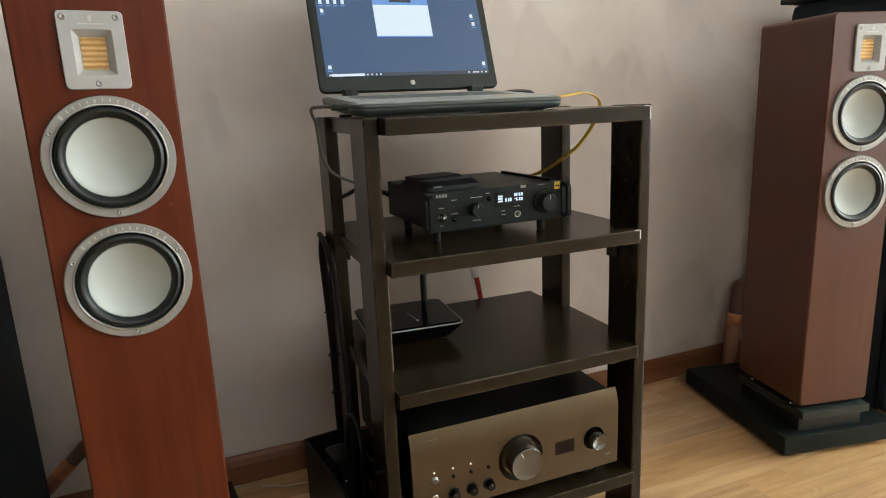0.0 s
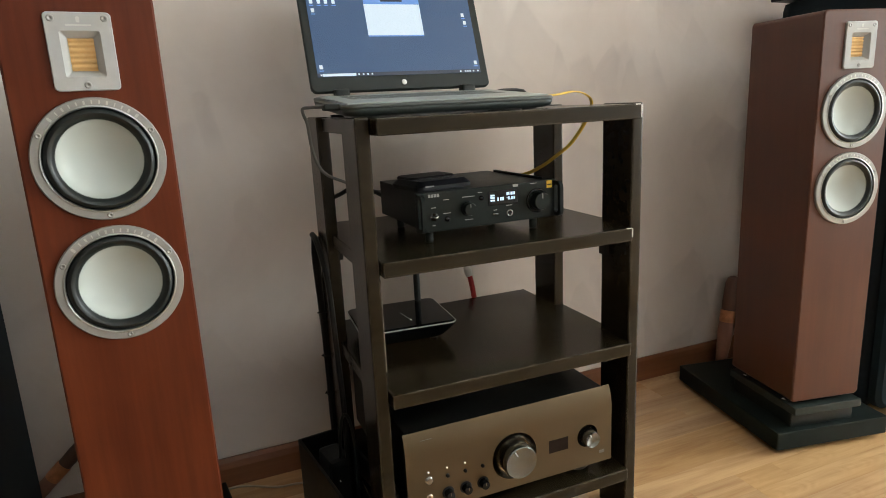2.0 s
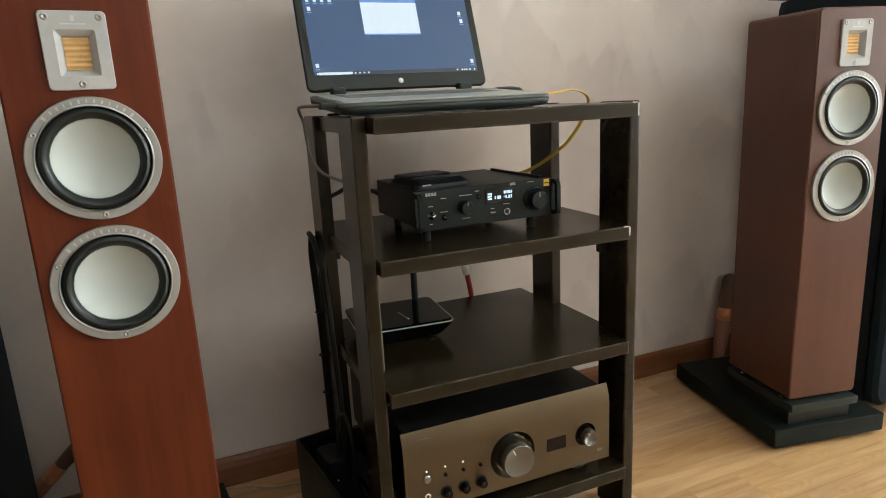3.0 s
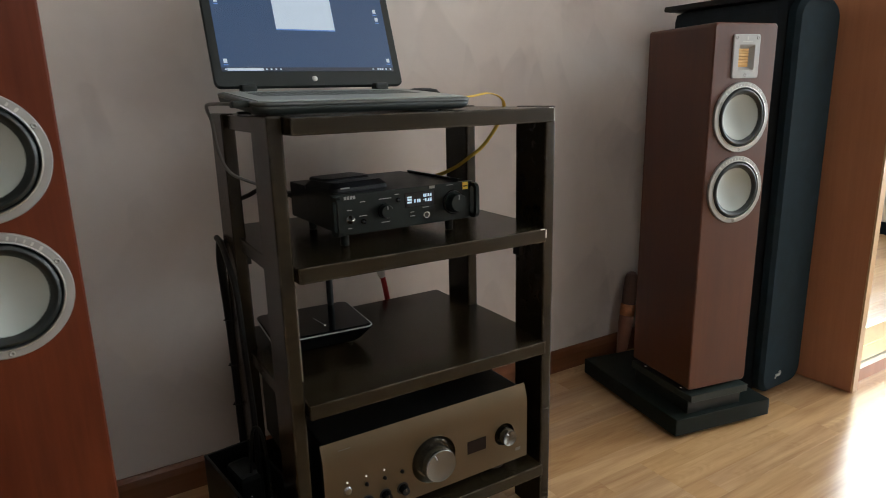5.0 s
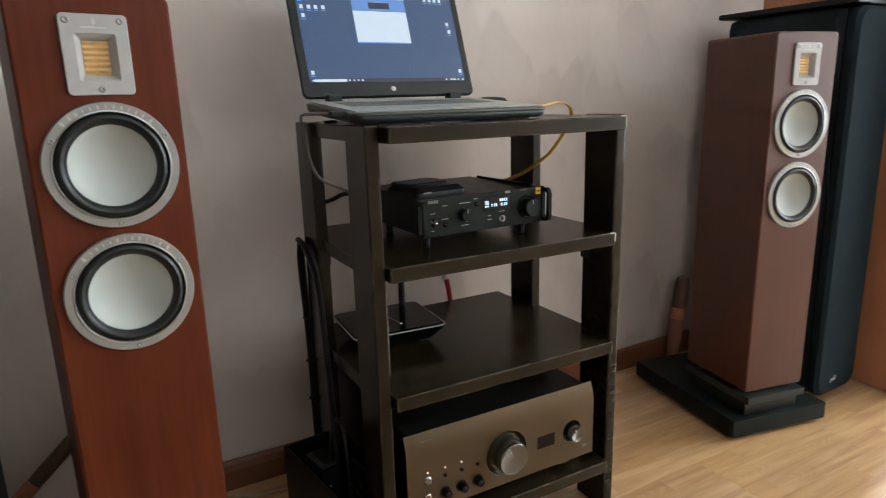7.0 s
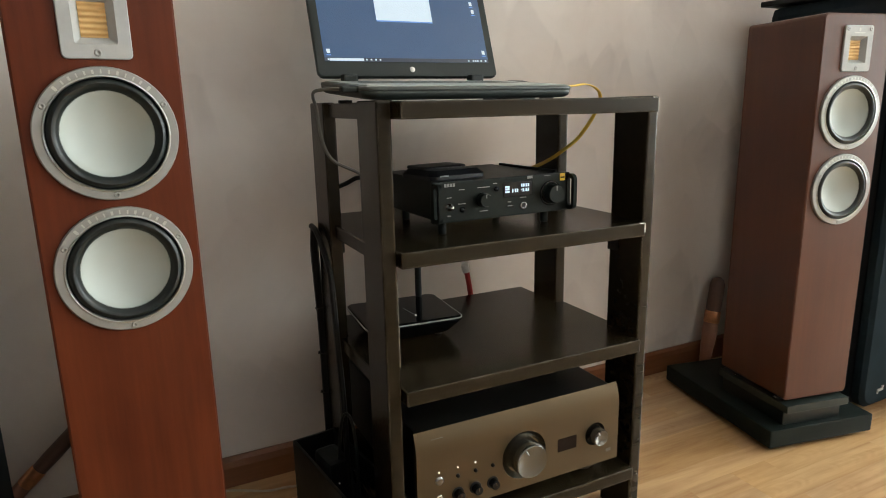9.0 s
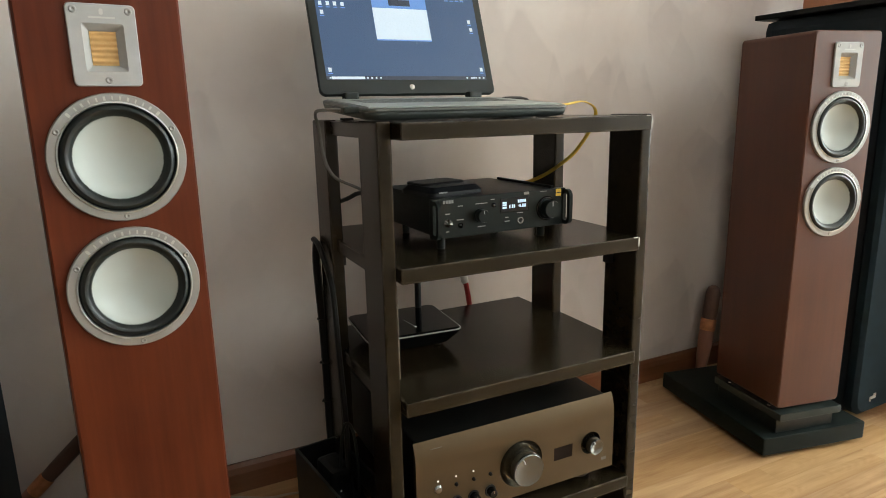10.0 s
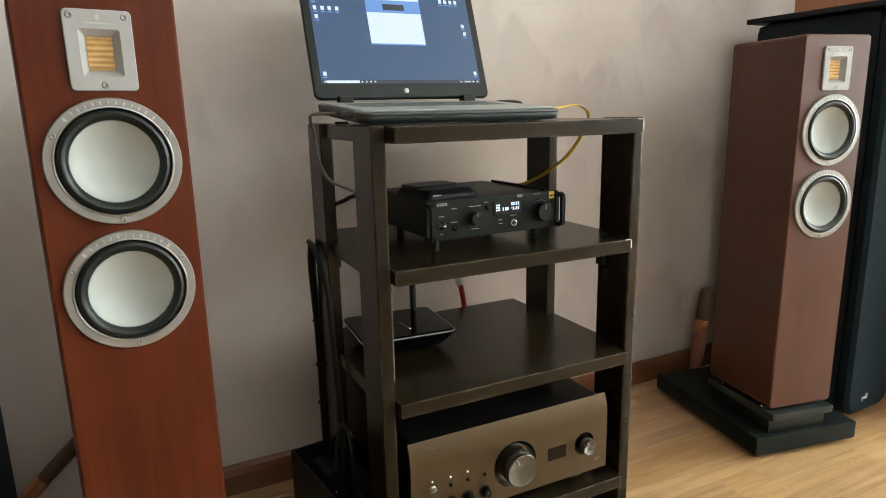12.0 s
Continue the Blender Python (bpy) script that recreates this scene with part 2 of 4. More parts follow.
M_DAC = plain("black_anodised", (0.0075, 0.0112, 0.0100), 0.42, 0.2, 0.12, 60, 0.1, **{"Specular IOR Level": 0.22})
M_LEATHER = plain("black_leatherette", (0.006, 0.007, 0.009), 0.40, 0, 0.3, 60, 0.5, **{"Specular IOR Level": 0.3})
M_GLOSSBLACK = plain("gloss_black", (0.004, 0.005, 0.006), 0.12, 0, 0.1, 20, 0.0, **{"Specular IOR Level": 0.35})
M_WINDOW = plain("smoked_plastic", (0.018, 0.011, 0.008), 0.4, 0, 0.1, 20, 0.0, **{"Specular IOR Level": 0.06})
M_AMP = plain("champagne_aluminium", (0.109, 0.0825, 0.0500), 0.30, 0.75, 0.03, 8, 0.0)
M_AMPDARK = plain("amplifier_case", (0.0058, 0.0056, 0.0050), 0.40, 0.2, 0.2, 30, 0.1, **{"Specular IOR Level": 0.18})
M_LAPTOP = plain("dark_grey_plastic", (0.0095, 0.0135, 0.0120), 0.46, 0, 0.10, 12, 0.1, **{"Specular IOR Level": 0.35})
M_UNDER = plain("slate_plastic", (0.021, 0.027, 0.024), 0.46, 0, 0.10, 12, 0.1, **{"Specular IOR Level": 0.35})
M_LAPGREY = plain("mid_grey_plastic", (0.060, 0.066, 0.060), 0.36, 0.1, 0.08, 12, 0.05)
M_DECK = plain("grey_aluminium_deck", (0.37, 0.40, 0.37), 0.36, 0.2, 0.06, 12, 0.05)
M_KEY = plain("grey_keycap", (0.15, 0.16, 0.15), 0.5, 0.0, 0.06, 12, 0.05)
M_YELLOW = plain("yellow_cable", (0.74, 0.48, 0.05), 0.5, 0, 0.1, 60, 0.0)
M_GREYCABLE = plain("grey_cable", (0.125, 0.122, 0.110), 0.5, 0, 0.1, 60, 0.0)
M_RED = plain("red_cable", (0.42, 0.02, 0.018), 0.45, 0, 0.1, 60, 0.0)
M_WHITE = plain("white_plastic", (0.70, 0.68, 0.64), 0.45, 0, 0.05, 60, 0.0)
M_BEIGE = plain("beige_cable", (0.40, 0.33, 0.25), 0.5, 0, 0.08, 60, 0.0)
n_spun = Nodes("spun_metal")
spun_way = n_spun.add("ShaderNodeTangent")
spun_way.direction_type, spun_way.axis = "RADIAL", "Y"
n_spun.link(spun_way.outputs[0], n_spun.bsdf.inputs["Tangent"])
M_SPUN = n_spun.done((0.165, 0.168, 0.160), 0.22, 1.0, Anisotropic=0.8)
M_DIAL = plain("dial_metal", (0.26, 0.262, 0.255), 0.24, 1.0, 0.02, 6, 0.0)
M_LIP = plain("satin_bowl_metal", (0.125, 0.112, 0.085), 0.17, 1.0, 0.03, 20, 0.0)
M_WORN = plain("bare_worn_edge", (0.66, 0.63, 0.57), 0.5, 0.0, 0.35, 160, 0.2)
M_RUBBED = plain("rubbed_lacquer_edge", (0.16, 0.14, 0.11), 0.45, 0.0, 0.4, 120, 0.2)
M_RIM = plain("bright_rim_metal", (0.42, 0.43, 0.41), 0.30, 0.9, 0.03, 20, 0.0)
M_COPPER = plain("copper", (0.60, 0.28, 0.14), 0.34, 0.9, 0.15, 80, 0.1)
M_HANDLE = wood("dark_handle_wood", (0.075, 0.035, 0.024), (0.15, 0.075, 0.05), "z", 0.4)
M_PINKWOOD = wood("reddish_wood", (0.24, 0.105, 0.070), (0.38, 0.18, 0.12), "z", 0.4)
M_WARD = wood("alder_chipboard", (0.37, 0.150, 0.072), (0.49, 0.222, 0.112), "z", 0.38, 0.7)
M_EDGE = wood("pale_edge_band", (0.50, 0.32, 0.17), (0.62, 0.42, 0.24), "z", 0.4)
M_BRASS = plain("gold_aluminium", (0.66, 0.55, 0.33), 0.30, 0.9, 0.05, 40, 0.0)
M_RAIL = plain("lit_aluminium", (0.74, 0.70, 0.60), 0.34, 0.5, 0.04, 40, 0.0)
M_FRAME = plain("white_window_frame", (0.80, 0.80, 0.78), 0.4, 0, 0.03, 20, 0.0)
M_SCREEN_BLUE = glowing("screen_blue", (0.032, 0.083, 0.180), 1.25)
M_SCREEN_WHITE = glowing("screen_white", (0.72, 0.86, 0.96), 1.2)
M_SCREEN_MID = glowing("screen_mid_blue", (0.14, 0.32, 0.70), 1.2)
M_SCREEN_DARK = glowing("screen_dark", (0.03, 0.045, 0.075), 1.0)
M_VFD = glowing("display_glow", (0.62, 0.82, 0.95), 1.3)
M_LED = glowing("white_led", (1.0, 0.95, 0.85), 1.6)
n_mirror = Nodes("mirror_glass")
M_MIRROR = n_mirror.done((0.86, 0.87, 0.86), 0.02, 1.0)
n_glass = Nodes("window_glass")
M_GLASS = n_glass.done((0.95, 0.97, 0.97), 0.02, 0.0, **{"Transmission Weight": 1.0, "IOR": 1.02})
M_SKYVIEW = glowing("bright_sky", (0.86, 0.93, 1.0), 5.0)

# ---- mesh tools ----


def box(bm, lo, hi, bevel=0.0, m=None):
    """A box from corner to corner, its edges rounded off."""
    lo, hi = Vector(lo), Vector(hi)
    made = bmesh.ops.create_cube(bm, size=1.0)["verts"]
    bmesh.ops.scale(bm, vec=hi - lo, verts=made)
    bmesh.ops.translate(bm, vec=(lo + hi) / 2, verts=made)
    if bevel:
        edges = list({e for v in made for e in v.link_edges})
        out = bmesh.ops.bevel(bm, geom=edges, offset=bevel, segments=2, profile=0.6, affect="EDGES")
        made = list({v for f in out["faces"] for v in f.verts} | {v for v in made if v.is_valid})
    if m is not None:
        bmesh.ops.transform(bm, matrix=m, verts=[v for v in made if v.is_valid])
    return bm


def boxed(lo, hi, bevel=0.0, m=None):
    return box(bmesh.new(), lo, hi, bevel, m)


def lathe(bm, profile, m=None, steps=48):
    """A profile of (radius, height) turned about z; a radius of 0 closes it."""
    rings = []
    for r, h in profile:
        if r <= 1e-6:
            rings.append([bm.verts.new((0, 0, h))])
        else:
            rings.append([bm.verts.new((r * math.cos(2 * math.pi * k / steps), r * math.sin(2 * math.pi * k / steps), h)) for k in range(steps)])
    for a, b in zip(rings, rings[1:]):
        for k in range(steps):
            j = (k + 1) % steps
            if len(a) == 1 and len(b) > 1:
                f = bm.faces.new((a[0], b[k], b[j]))
            elif len(b) == 1 and len(a) > 1:
                f = bm.faces.new((a[k], a[j], b[0]))
            elif len(a) > 1:
                f = bm.faces.new((a[k], a[j], b[j], b[k]))
            else:
                continue
            f.smooth = True
    if m is not None:
        bmesh.ops.transform(bm, matrix=m, verts=[v for ring in rings for v in ring])
    return bm


def board(pts, z0, z1, bevel):
    """An outline in x and y raised from z0 to z1, all its edges rounded off."""
    bm = bmesh.new()
    low, high = [bm.verts.new((x, y, z0)) for x, y in pts], [bm.verts.new((x, y, z1)) for x, y in pts]
    bm.faces.new(low[::-1])
    bm.faces.new(high)
    for k in range(len(pts)):
        j = (k + 1) % len(pts)
        bm.faces.new((low[k], low[j], high[j], high[k]))
    bmesh.ops.bevel(bm, geom=list(bm.edges), offset=bevel, segments=3, profile=0.6, affect="EDGES")
    return bm


def turned(profile, m=None, steps=48):
    return lathe(bmesh.new(), profile, m, steps)


def outline(width, height, radius, steps=6):
    """A rounded rectangle about the origin, in x and z."""
    pts = []
    for cx, cz, start in ((1, 1, 0), (-1, 1, 90), (-1, -1, 180), (1, -1, 270)):
        for k in range(steps + 1):
            a = radians(start + 90 * k / steps)
            pts.append((cx * (width / 2 - radius) + radius * math.cos(a), cz * (height / 2 - radius) + radius * math.sin(a)))
    return pts


def slab(bm, pts, y0, y1, m=None, inset=0.0):
    """An outline in x and z drawn out from y0 (the front) to y1, its front edge eased by inset."""
    cx, cz = sum(p[0] for p in pts) / len(pts), sum(p[1] for p in pts) / len(pts)
    rings = []
    if inset:
        wide, tall = max(p[0] for p in pts) - cx, max(p[1] for p in pts) - cz
        rings.append([bm.verts.new((cx + (x - cx) * (1 - inset / wide), y0, cz + (z - cz) * (1 - inset / tall))) for x, z in pts])
        y0 += inset
    rings.append([bm.verts.new((x, y0, z)) for x, z in pts])
    rings.append([bm.verts.new((x, y1, z)) for x, z in pts])
    bm.faces.new(rings[0])
    bm.faces.new(rings[-1][::-1])
    for a, b in zip(rings, rings[1:]):
        for k in range(len(pts)):
            j = (k + 1) % len(pts)
            bm.faces.new((a[j], a[k], b[k], b[j]))
    if m is not None:
        bmesh.ops.transform(bm, matrix=m, verts=[v for ring in rings for v in ring])
    return bm


def tube(points, radius, flat=1.0, sides=8, dense=6):
    """A cable along a smooth line through the points; flat below 1 makes it a ribbon."""
    pts = [Vector(p) for p in points]
    line = []
    for k in range(len(pts) - 1):
        a, b, c, d = pts[max(k - 1, 0)], pts[k], pts[k + 1], pts[min(k + 2, len(pts) - 1)]
        for s in range(dense):
            t = s / dense
            line.append(0.5 * (2 * b + (c - a) * t + (2 * a - 5 * b + 4 * c - d) * t * t + (3 * b - a - 3 * c + d) * t**3))
    line.append(pts[-1])
    bm, rings = bmesh.new(), []
    side = Vector((0.3, 1, 0.2)).normalized()
    for k, p in enumerate(line):
        way = (line[min(k + 1, len(line) - 1)] - line[max(k - 1, 0)]).normalized()
        side = (side - way * side.dot(way)).normalized()
        up = way.cross(side)
        rings.append([bm.verts.new(p + radius * (math.cos(2 * math.pi * j / sides) * side + flat * math.sin(2 * math.pi * j / sides) * up)) for j in range(sides)])
    for a, b in zip(rings, rings[1:]):
        for j in range(sides):
            i = (j + 1) % sides
            bm.faces.new((a[j], a[i], b[i], b[j])).smooth = True
    bm.faces.new(rings[0][::-1])
    bm.faces.new(rings[-1])
    return bm


def mesh_of(name, bm, material):
    bmesh.ops.recalc_face_normals(bm, faces=bm.faces)
    me = bpy.data.meshes.new(name)
    bm.to_mesh(me)
    bm.free()
    me.materials.append(material)
    return me


def part(name, bm, material, parent, label="", smooth=False):
    """Links a bmesh as one mesh object under a thing or a part."""
    me = mesh_of(name, bm, material)
    if smooth:
        me.shade_smooth()
        me.set_sharp_from_angle(angle=radians(35))
    ob = new(name, me)
    ob.parent = parent
    return tagged(ob, label)


def thing(name, m, label, category, group="", kind=""):
    ob = new(name)
    ob.empty_display_size = 0.05
    ob.matrix_world = m
    return tagged(ob, label, category, group, kind)


def solid(name, bm, material, label, category="", kind="", group="", m=None, smooth=False):
    ob = new(name, mesh_of(name, bm, material))
    if smooth:
        ob.data.shade_smooth()
        ob.data.set_sharp_from_angle(angle=radians(35))
    if m is not None:
        ob.matrix_world = m
    return tagged(ob, label, category, group, kind)


FRONT = pose(0, 0, 0, 90, 0, 0)  # turns a lathe's z to -y, towards the room


# ---- the room ----
FLOOR_Z, WALL_Y, WALL_TURN = -0.007, 0.537, 0.5
X0, X1, Y0, TOP = -4.2, 3.90, -2.15, 2.6
NORTH = pose(0, WALL_Y, FLOOR_Z, 0, 0, WALL_TURN)

solid("wall_north", boxed((X0 - 0.3, 0, -0.05), (X1 + 0.3, 0.2, TOP)), M_WALL, "mauve-beige plaster wall with soft darker brush patches", "wall", "structure", m=NORTH)
solid("wall_west", boxed((X0 - 0.2, Y0 - 0.2, -0.05), (X0, 0.49, TOP)), M_WALL, "mauve-beige plaster side wall", "wall", "structure")


def wall_with_window(name, along, lo, hi, at, sill, head, left, right):
    """A wall, 0.2 m thick, built of four blocks round one opening."""
    bm = bmesh.new()
    for a, b, c, d in ((lo, left, -0.05, TOP), (right, hi, -0.05, TOP), (left, right, -0.05, sill), (left, right, head, TOP)):
        if along == "x":
            box(bm, (a, at - 0.2, c), (b, at, d))
        else:
            box(bm, (at, a, c), (at + 0.2, b, d))
    return solid(name, bm, M_WALL, "mauve-beige plaster wall with a window opening", "wall", "structure")


wall_with_window("wall_east", "y", Y0 - 0.2, 0.55, X1, 0.45, 2.32, -2.05, -0.12)
wall_with_window("wall_south", "x", X0, X1, Y0, 1.75, 2.45, -0.20, 2.30)
solid("ceiling", boxed((X0 - 0.2, Y0 - 0.2, TOP), (X1 + 0.2, 0.8, TOP + 0.1)), M_CEIL, "plain white painted ceiling", "ceiling", "structure")


def window(name, m, width, height):
    """A two-light window in its opening: frame bars and panes; x across, z up, facing -y."""
    ob = thing(name, m, "white framed two-light window with daylight behind", "window", kind="structure")
    bar = 0.055
    for x in (bar / 2, width / 2, width - bar / 2):
        part("window_frame", boxed((x - bar / 2, 0, 0), (x + bar / 2, 0.06, height), 0.004), M_FRAME, ob)
    for z in (bar / 2, height - bar / 2):
        for a in (bar, width / 2 + bar / 2):
            part("window_frame", boxed((a, 0.002, z - bar / 2), (a + width / 2 - 1.5 * bar, 0.058, z + bar / 2), 0.004), M_FRAME, ob)
    for a in (bar, width / 2 + bar / 2):
        pane = part("pane", boxed((a, 0.027, bar), (a + width / 2 - 1.5 * bar, 0.033, height - bar)), M_GLASS, ob)
        pane.visible_shadow = False
    part("window_sill", boxed((-0.04, -0.16, -0.03), (width + 0.04, 0.06, -0.002), 0.006), M_FRAME, ob)
    return ob


window("window_1", pose(X1 + 0.13, -0.12, 0.45, 0, 0, -90), 1.93, 1.87)
# unseen window behind the camera, placed and sized to balance the light
window("fill_window", pose(2.30, Y0 - 0.13, 1.75, 0, 0, 180), 2.5, 0.70)
solid("backdrop", boxed((X1 + 1.2, -3.5, -1.0), (X1 + 1.22, 1.6, 4.0)), M_SKYVIEW, "bright overcast sky outside the window", "sky", "structure")

solid("backdrop", boxed((-2.5, Y0 - 1.22, -1.0), (5.0, Y0 - 1.2, 4.0)), M_SKYVIEW, "bright overcast sky outside the window", "sky", "structure")

floor = thing("floor", pose(0, 0, FLOOR_Z), "oak laminate floor laid in three-strip boards", "floor", kind="structure")
part("underlay", boxed((X0 - 0.2, Y0 - 0.2, -0.08), (X1 + 0.2, 0.7, -0.010)), M_SKIRT, floor)

# skirting along the wall
solid("baseboard", slab(bmesh.new(), [(0.0, 0.0), (0.016, 0.0), (0.016, 0.048), (0.012, 0.062), (0.005, 0.070), (0.0, 0.070)], X0 + 0.1, 1.590, pose(0, 0, 0, 0, 0, -90)), M_SKIRT,
      "brown wood-look skirting board along the wall", "skirting board", "structure", m=NORTH @ pose(0, -0.002, 0))
solid("baseboard", boxed((-0.016, -2.1, 0), (-0.002, -0.08, 0.075), 0.003), M_DARKVINYL, "dark skirting board under the window", "skirting board", "structure", m=pose(X1, 0, FLOOR_Z))


# ---- the rack ----
RACK_H, POST_W, POST_D = 0.850, 0.025, 0.090
SHELF_W, SHELF_BACK, SHELF_T = 0.486, 0.42, 0.026
rack = thing("audio_rack", pose(0, 0, 0), "dark brown four-shelf audio rack with broad flat posts", "rack")
for x, y in ((-POST_W, 0.019), (-POST_W - 0.004, 0.289), (SHELF_W, 0.008), (SHELF_W, 0.273)):
    part("post", board([(x + 0.0005, y), (x + POST_W - 0.0005, y), (x + POST_W - 0.0005, y + POST_D), (x + 0.0005, y + POST_D)], FLOOR_Z, RACK_H - 0.001, 0.004), M_RACK, rack)
for z, front in ((0.847, -0.018), (0.6215, 0.0), (0.394, -0.003), (0.119, 0.0)):
    # notched round the posts, flush with their outer faces between them
    pts = [(0, front), (SHELF_W, front), (SHELF_W, 0.100), (SHELF_W + 0.019, 0.100), (SHELF_W + 0.019, 0.271), (SHELF_W, 0.271), (SHELF_W, SHELF_BACK),
           (0, SHELF_BACK), (0, 0.287), (-0.019, 0.287), (-0.019, 0.111), (0, 0.111)]
    part("shelf", board(pts, z - SHELF_T, z, 0.0025), M_RACK, rack)
for z, y, ends in ((0.847, -0.018, (-0.024, 0.0)), (0.6215, 0.0, (-0.018, 0.0))):
    # lacquer rubbed through at the corner
    part("worn_edge", boxed((SHELF_W - 0.0026, y - 0.0004, z + ends[0]), (SHELF_W + 0.0004, y + 0.0030, z + ends[1] - 0.0012), 0.0010), M_WORN, rack)
    part("worn_edge", boxed((SHELF_W - 0.014, y + 0.0002, z - 0.0022), (SHELF_W - 0.0028, y + 0.0022, z + 0.0002), 0.0008), M_WORN, rack)
part("worn_edge", boxed((-0.0020, 0.0188, 0.43), (-0.0002, 0.0206, 0.590), 0.0006), M_RUBBED, rack)
for z in (0.586, 0.358):
    for y in (0.07, 0.33):
        for x, s in ((0.006, 1), (SHELF_W - 0.006, -1)):
            part("bracket", boxed((x - 0.005, y, z - 0.03), (x + 0.005, y + 0.02, z + 0.009), 0.001), M_BLACK, rack)


# ---- loudspeakers ----
def driver(parent, x, z, s):
    """A woofer: silver ring with screws and raised marks, rubber surround, dished cone."""
    at = pose(x, 0, z) @ FRONT
    ring = part("driver_ring", turned([(0.0702 * s, -0.004 * s), (0.0702 * s, 0.0050 * s), (0.0708 * s, 0.0060 * s), (0.0712 * s, 0.0060 * s), (0.0818 * s, 0.0060 * s), (0.0826 * s, 0.0054 * s), (0.0833 * s, 0.0040 * s), (0.0835 * s, 0.0)], at, 72), M_RING, parent, "grey metal ring", True)
    part("ring_lip", turned([(0.0694 * s, -0.0020 * s), (0.0696 * s, 0.0048 * s), (0.0702 * s, 0.0066 * s), (0.0711 * s, 0.0074 * s), (0.0722 * s, 0.0071 * s), (0.0730 * s, 0.0061 * s)], at, 72), M_RIM, ring, "bright inner lip", True)
    part("surround", turned([(0.0712 * s, -0.004 * s), (0.0698 * s, 0.0006 * s), (0.0682 * s, 0.0046 * s), (0.0658 * s, 0.0074 * s), (0.0628 * s, 0.0085 * s), (0.0596 * s, 0.0076 * s), (0.0570 * s, 0.0052 * s), (0.0552 * s, 0.0028 * s), (0.0536 * s, 0.0012 * s)], at, 72), M_SURROUND, parent, "black rubber surround", True)
    part("cone", turned([(0.0542 * s, 0.0020 * s), (0.0530 * s, 0.0000 * s), (0.0460 * s, -0.0065 * s), (0.0360 * s, -0.0125 * s), (0.0230 * s, -0.0172 * s), (0.0110 * s, -0.0195 * s), (0, -0.0202 * s)], at, 72), M_CONE, parent, "pale grey dished cone")
    for a in (-90, 28, 152):
        r = 0.0768 * s
        spot = pose(x + r * math.cos(radians(a)), -0.0058 * s, z + r * math.sin(radians(a))) @ FRONT
        part("screw", turned([(0.0040 * s, 0.0), (0.0040 * s, 0.0008 * s), (0.0034 * s, 0.0014 * s), (0.0016 * s, 0.0014 * s), (0.0014 * s, 0.0004 * s), (0, 0.0004 * s)], spot, 16), M_RING, ring)
    for k in range(11):
        a = radians(90 - (k - 5) * 6.9)
        r = 0.0766 * s
        spot = pose(x + r * math.cos(a), -0.0060 * s, z + r * math.sin(a), 0, 90 - math.degrees(a), 0)
        w = (0.0020, 0.0027, 0.0016)[k % 3] * s
        part("mark", boxed((-w / 2, -0.0006 * s, -0.0024 * s), (w / 2, 0.0004, 0.0027 * s), 0.0, spot), M_EMBOSS, ring)
    for a in (133, 47):
        r = 0.0766 * s
        spot = pose(x + r * math.cos(radians(a)), -0.0060 * s, z + r * math.sin(radians(a)), 0, 90 - a, 0)
        part("mark", slab(bmesh.new(), outline(0.0036 * s, 0.0068 * s, 0.0016 * s, 4), -0.0006 * s, 0.0004, spot), M_EMBOSS, ring)


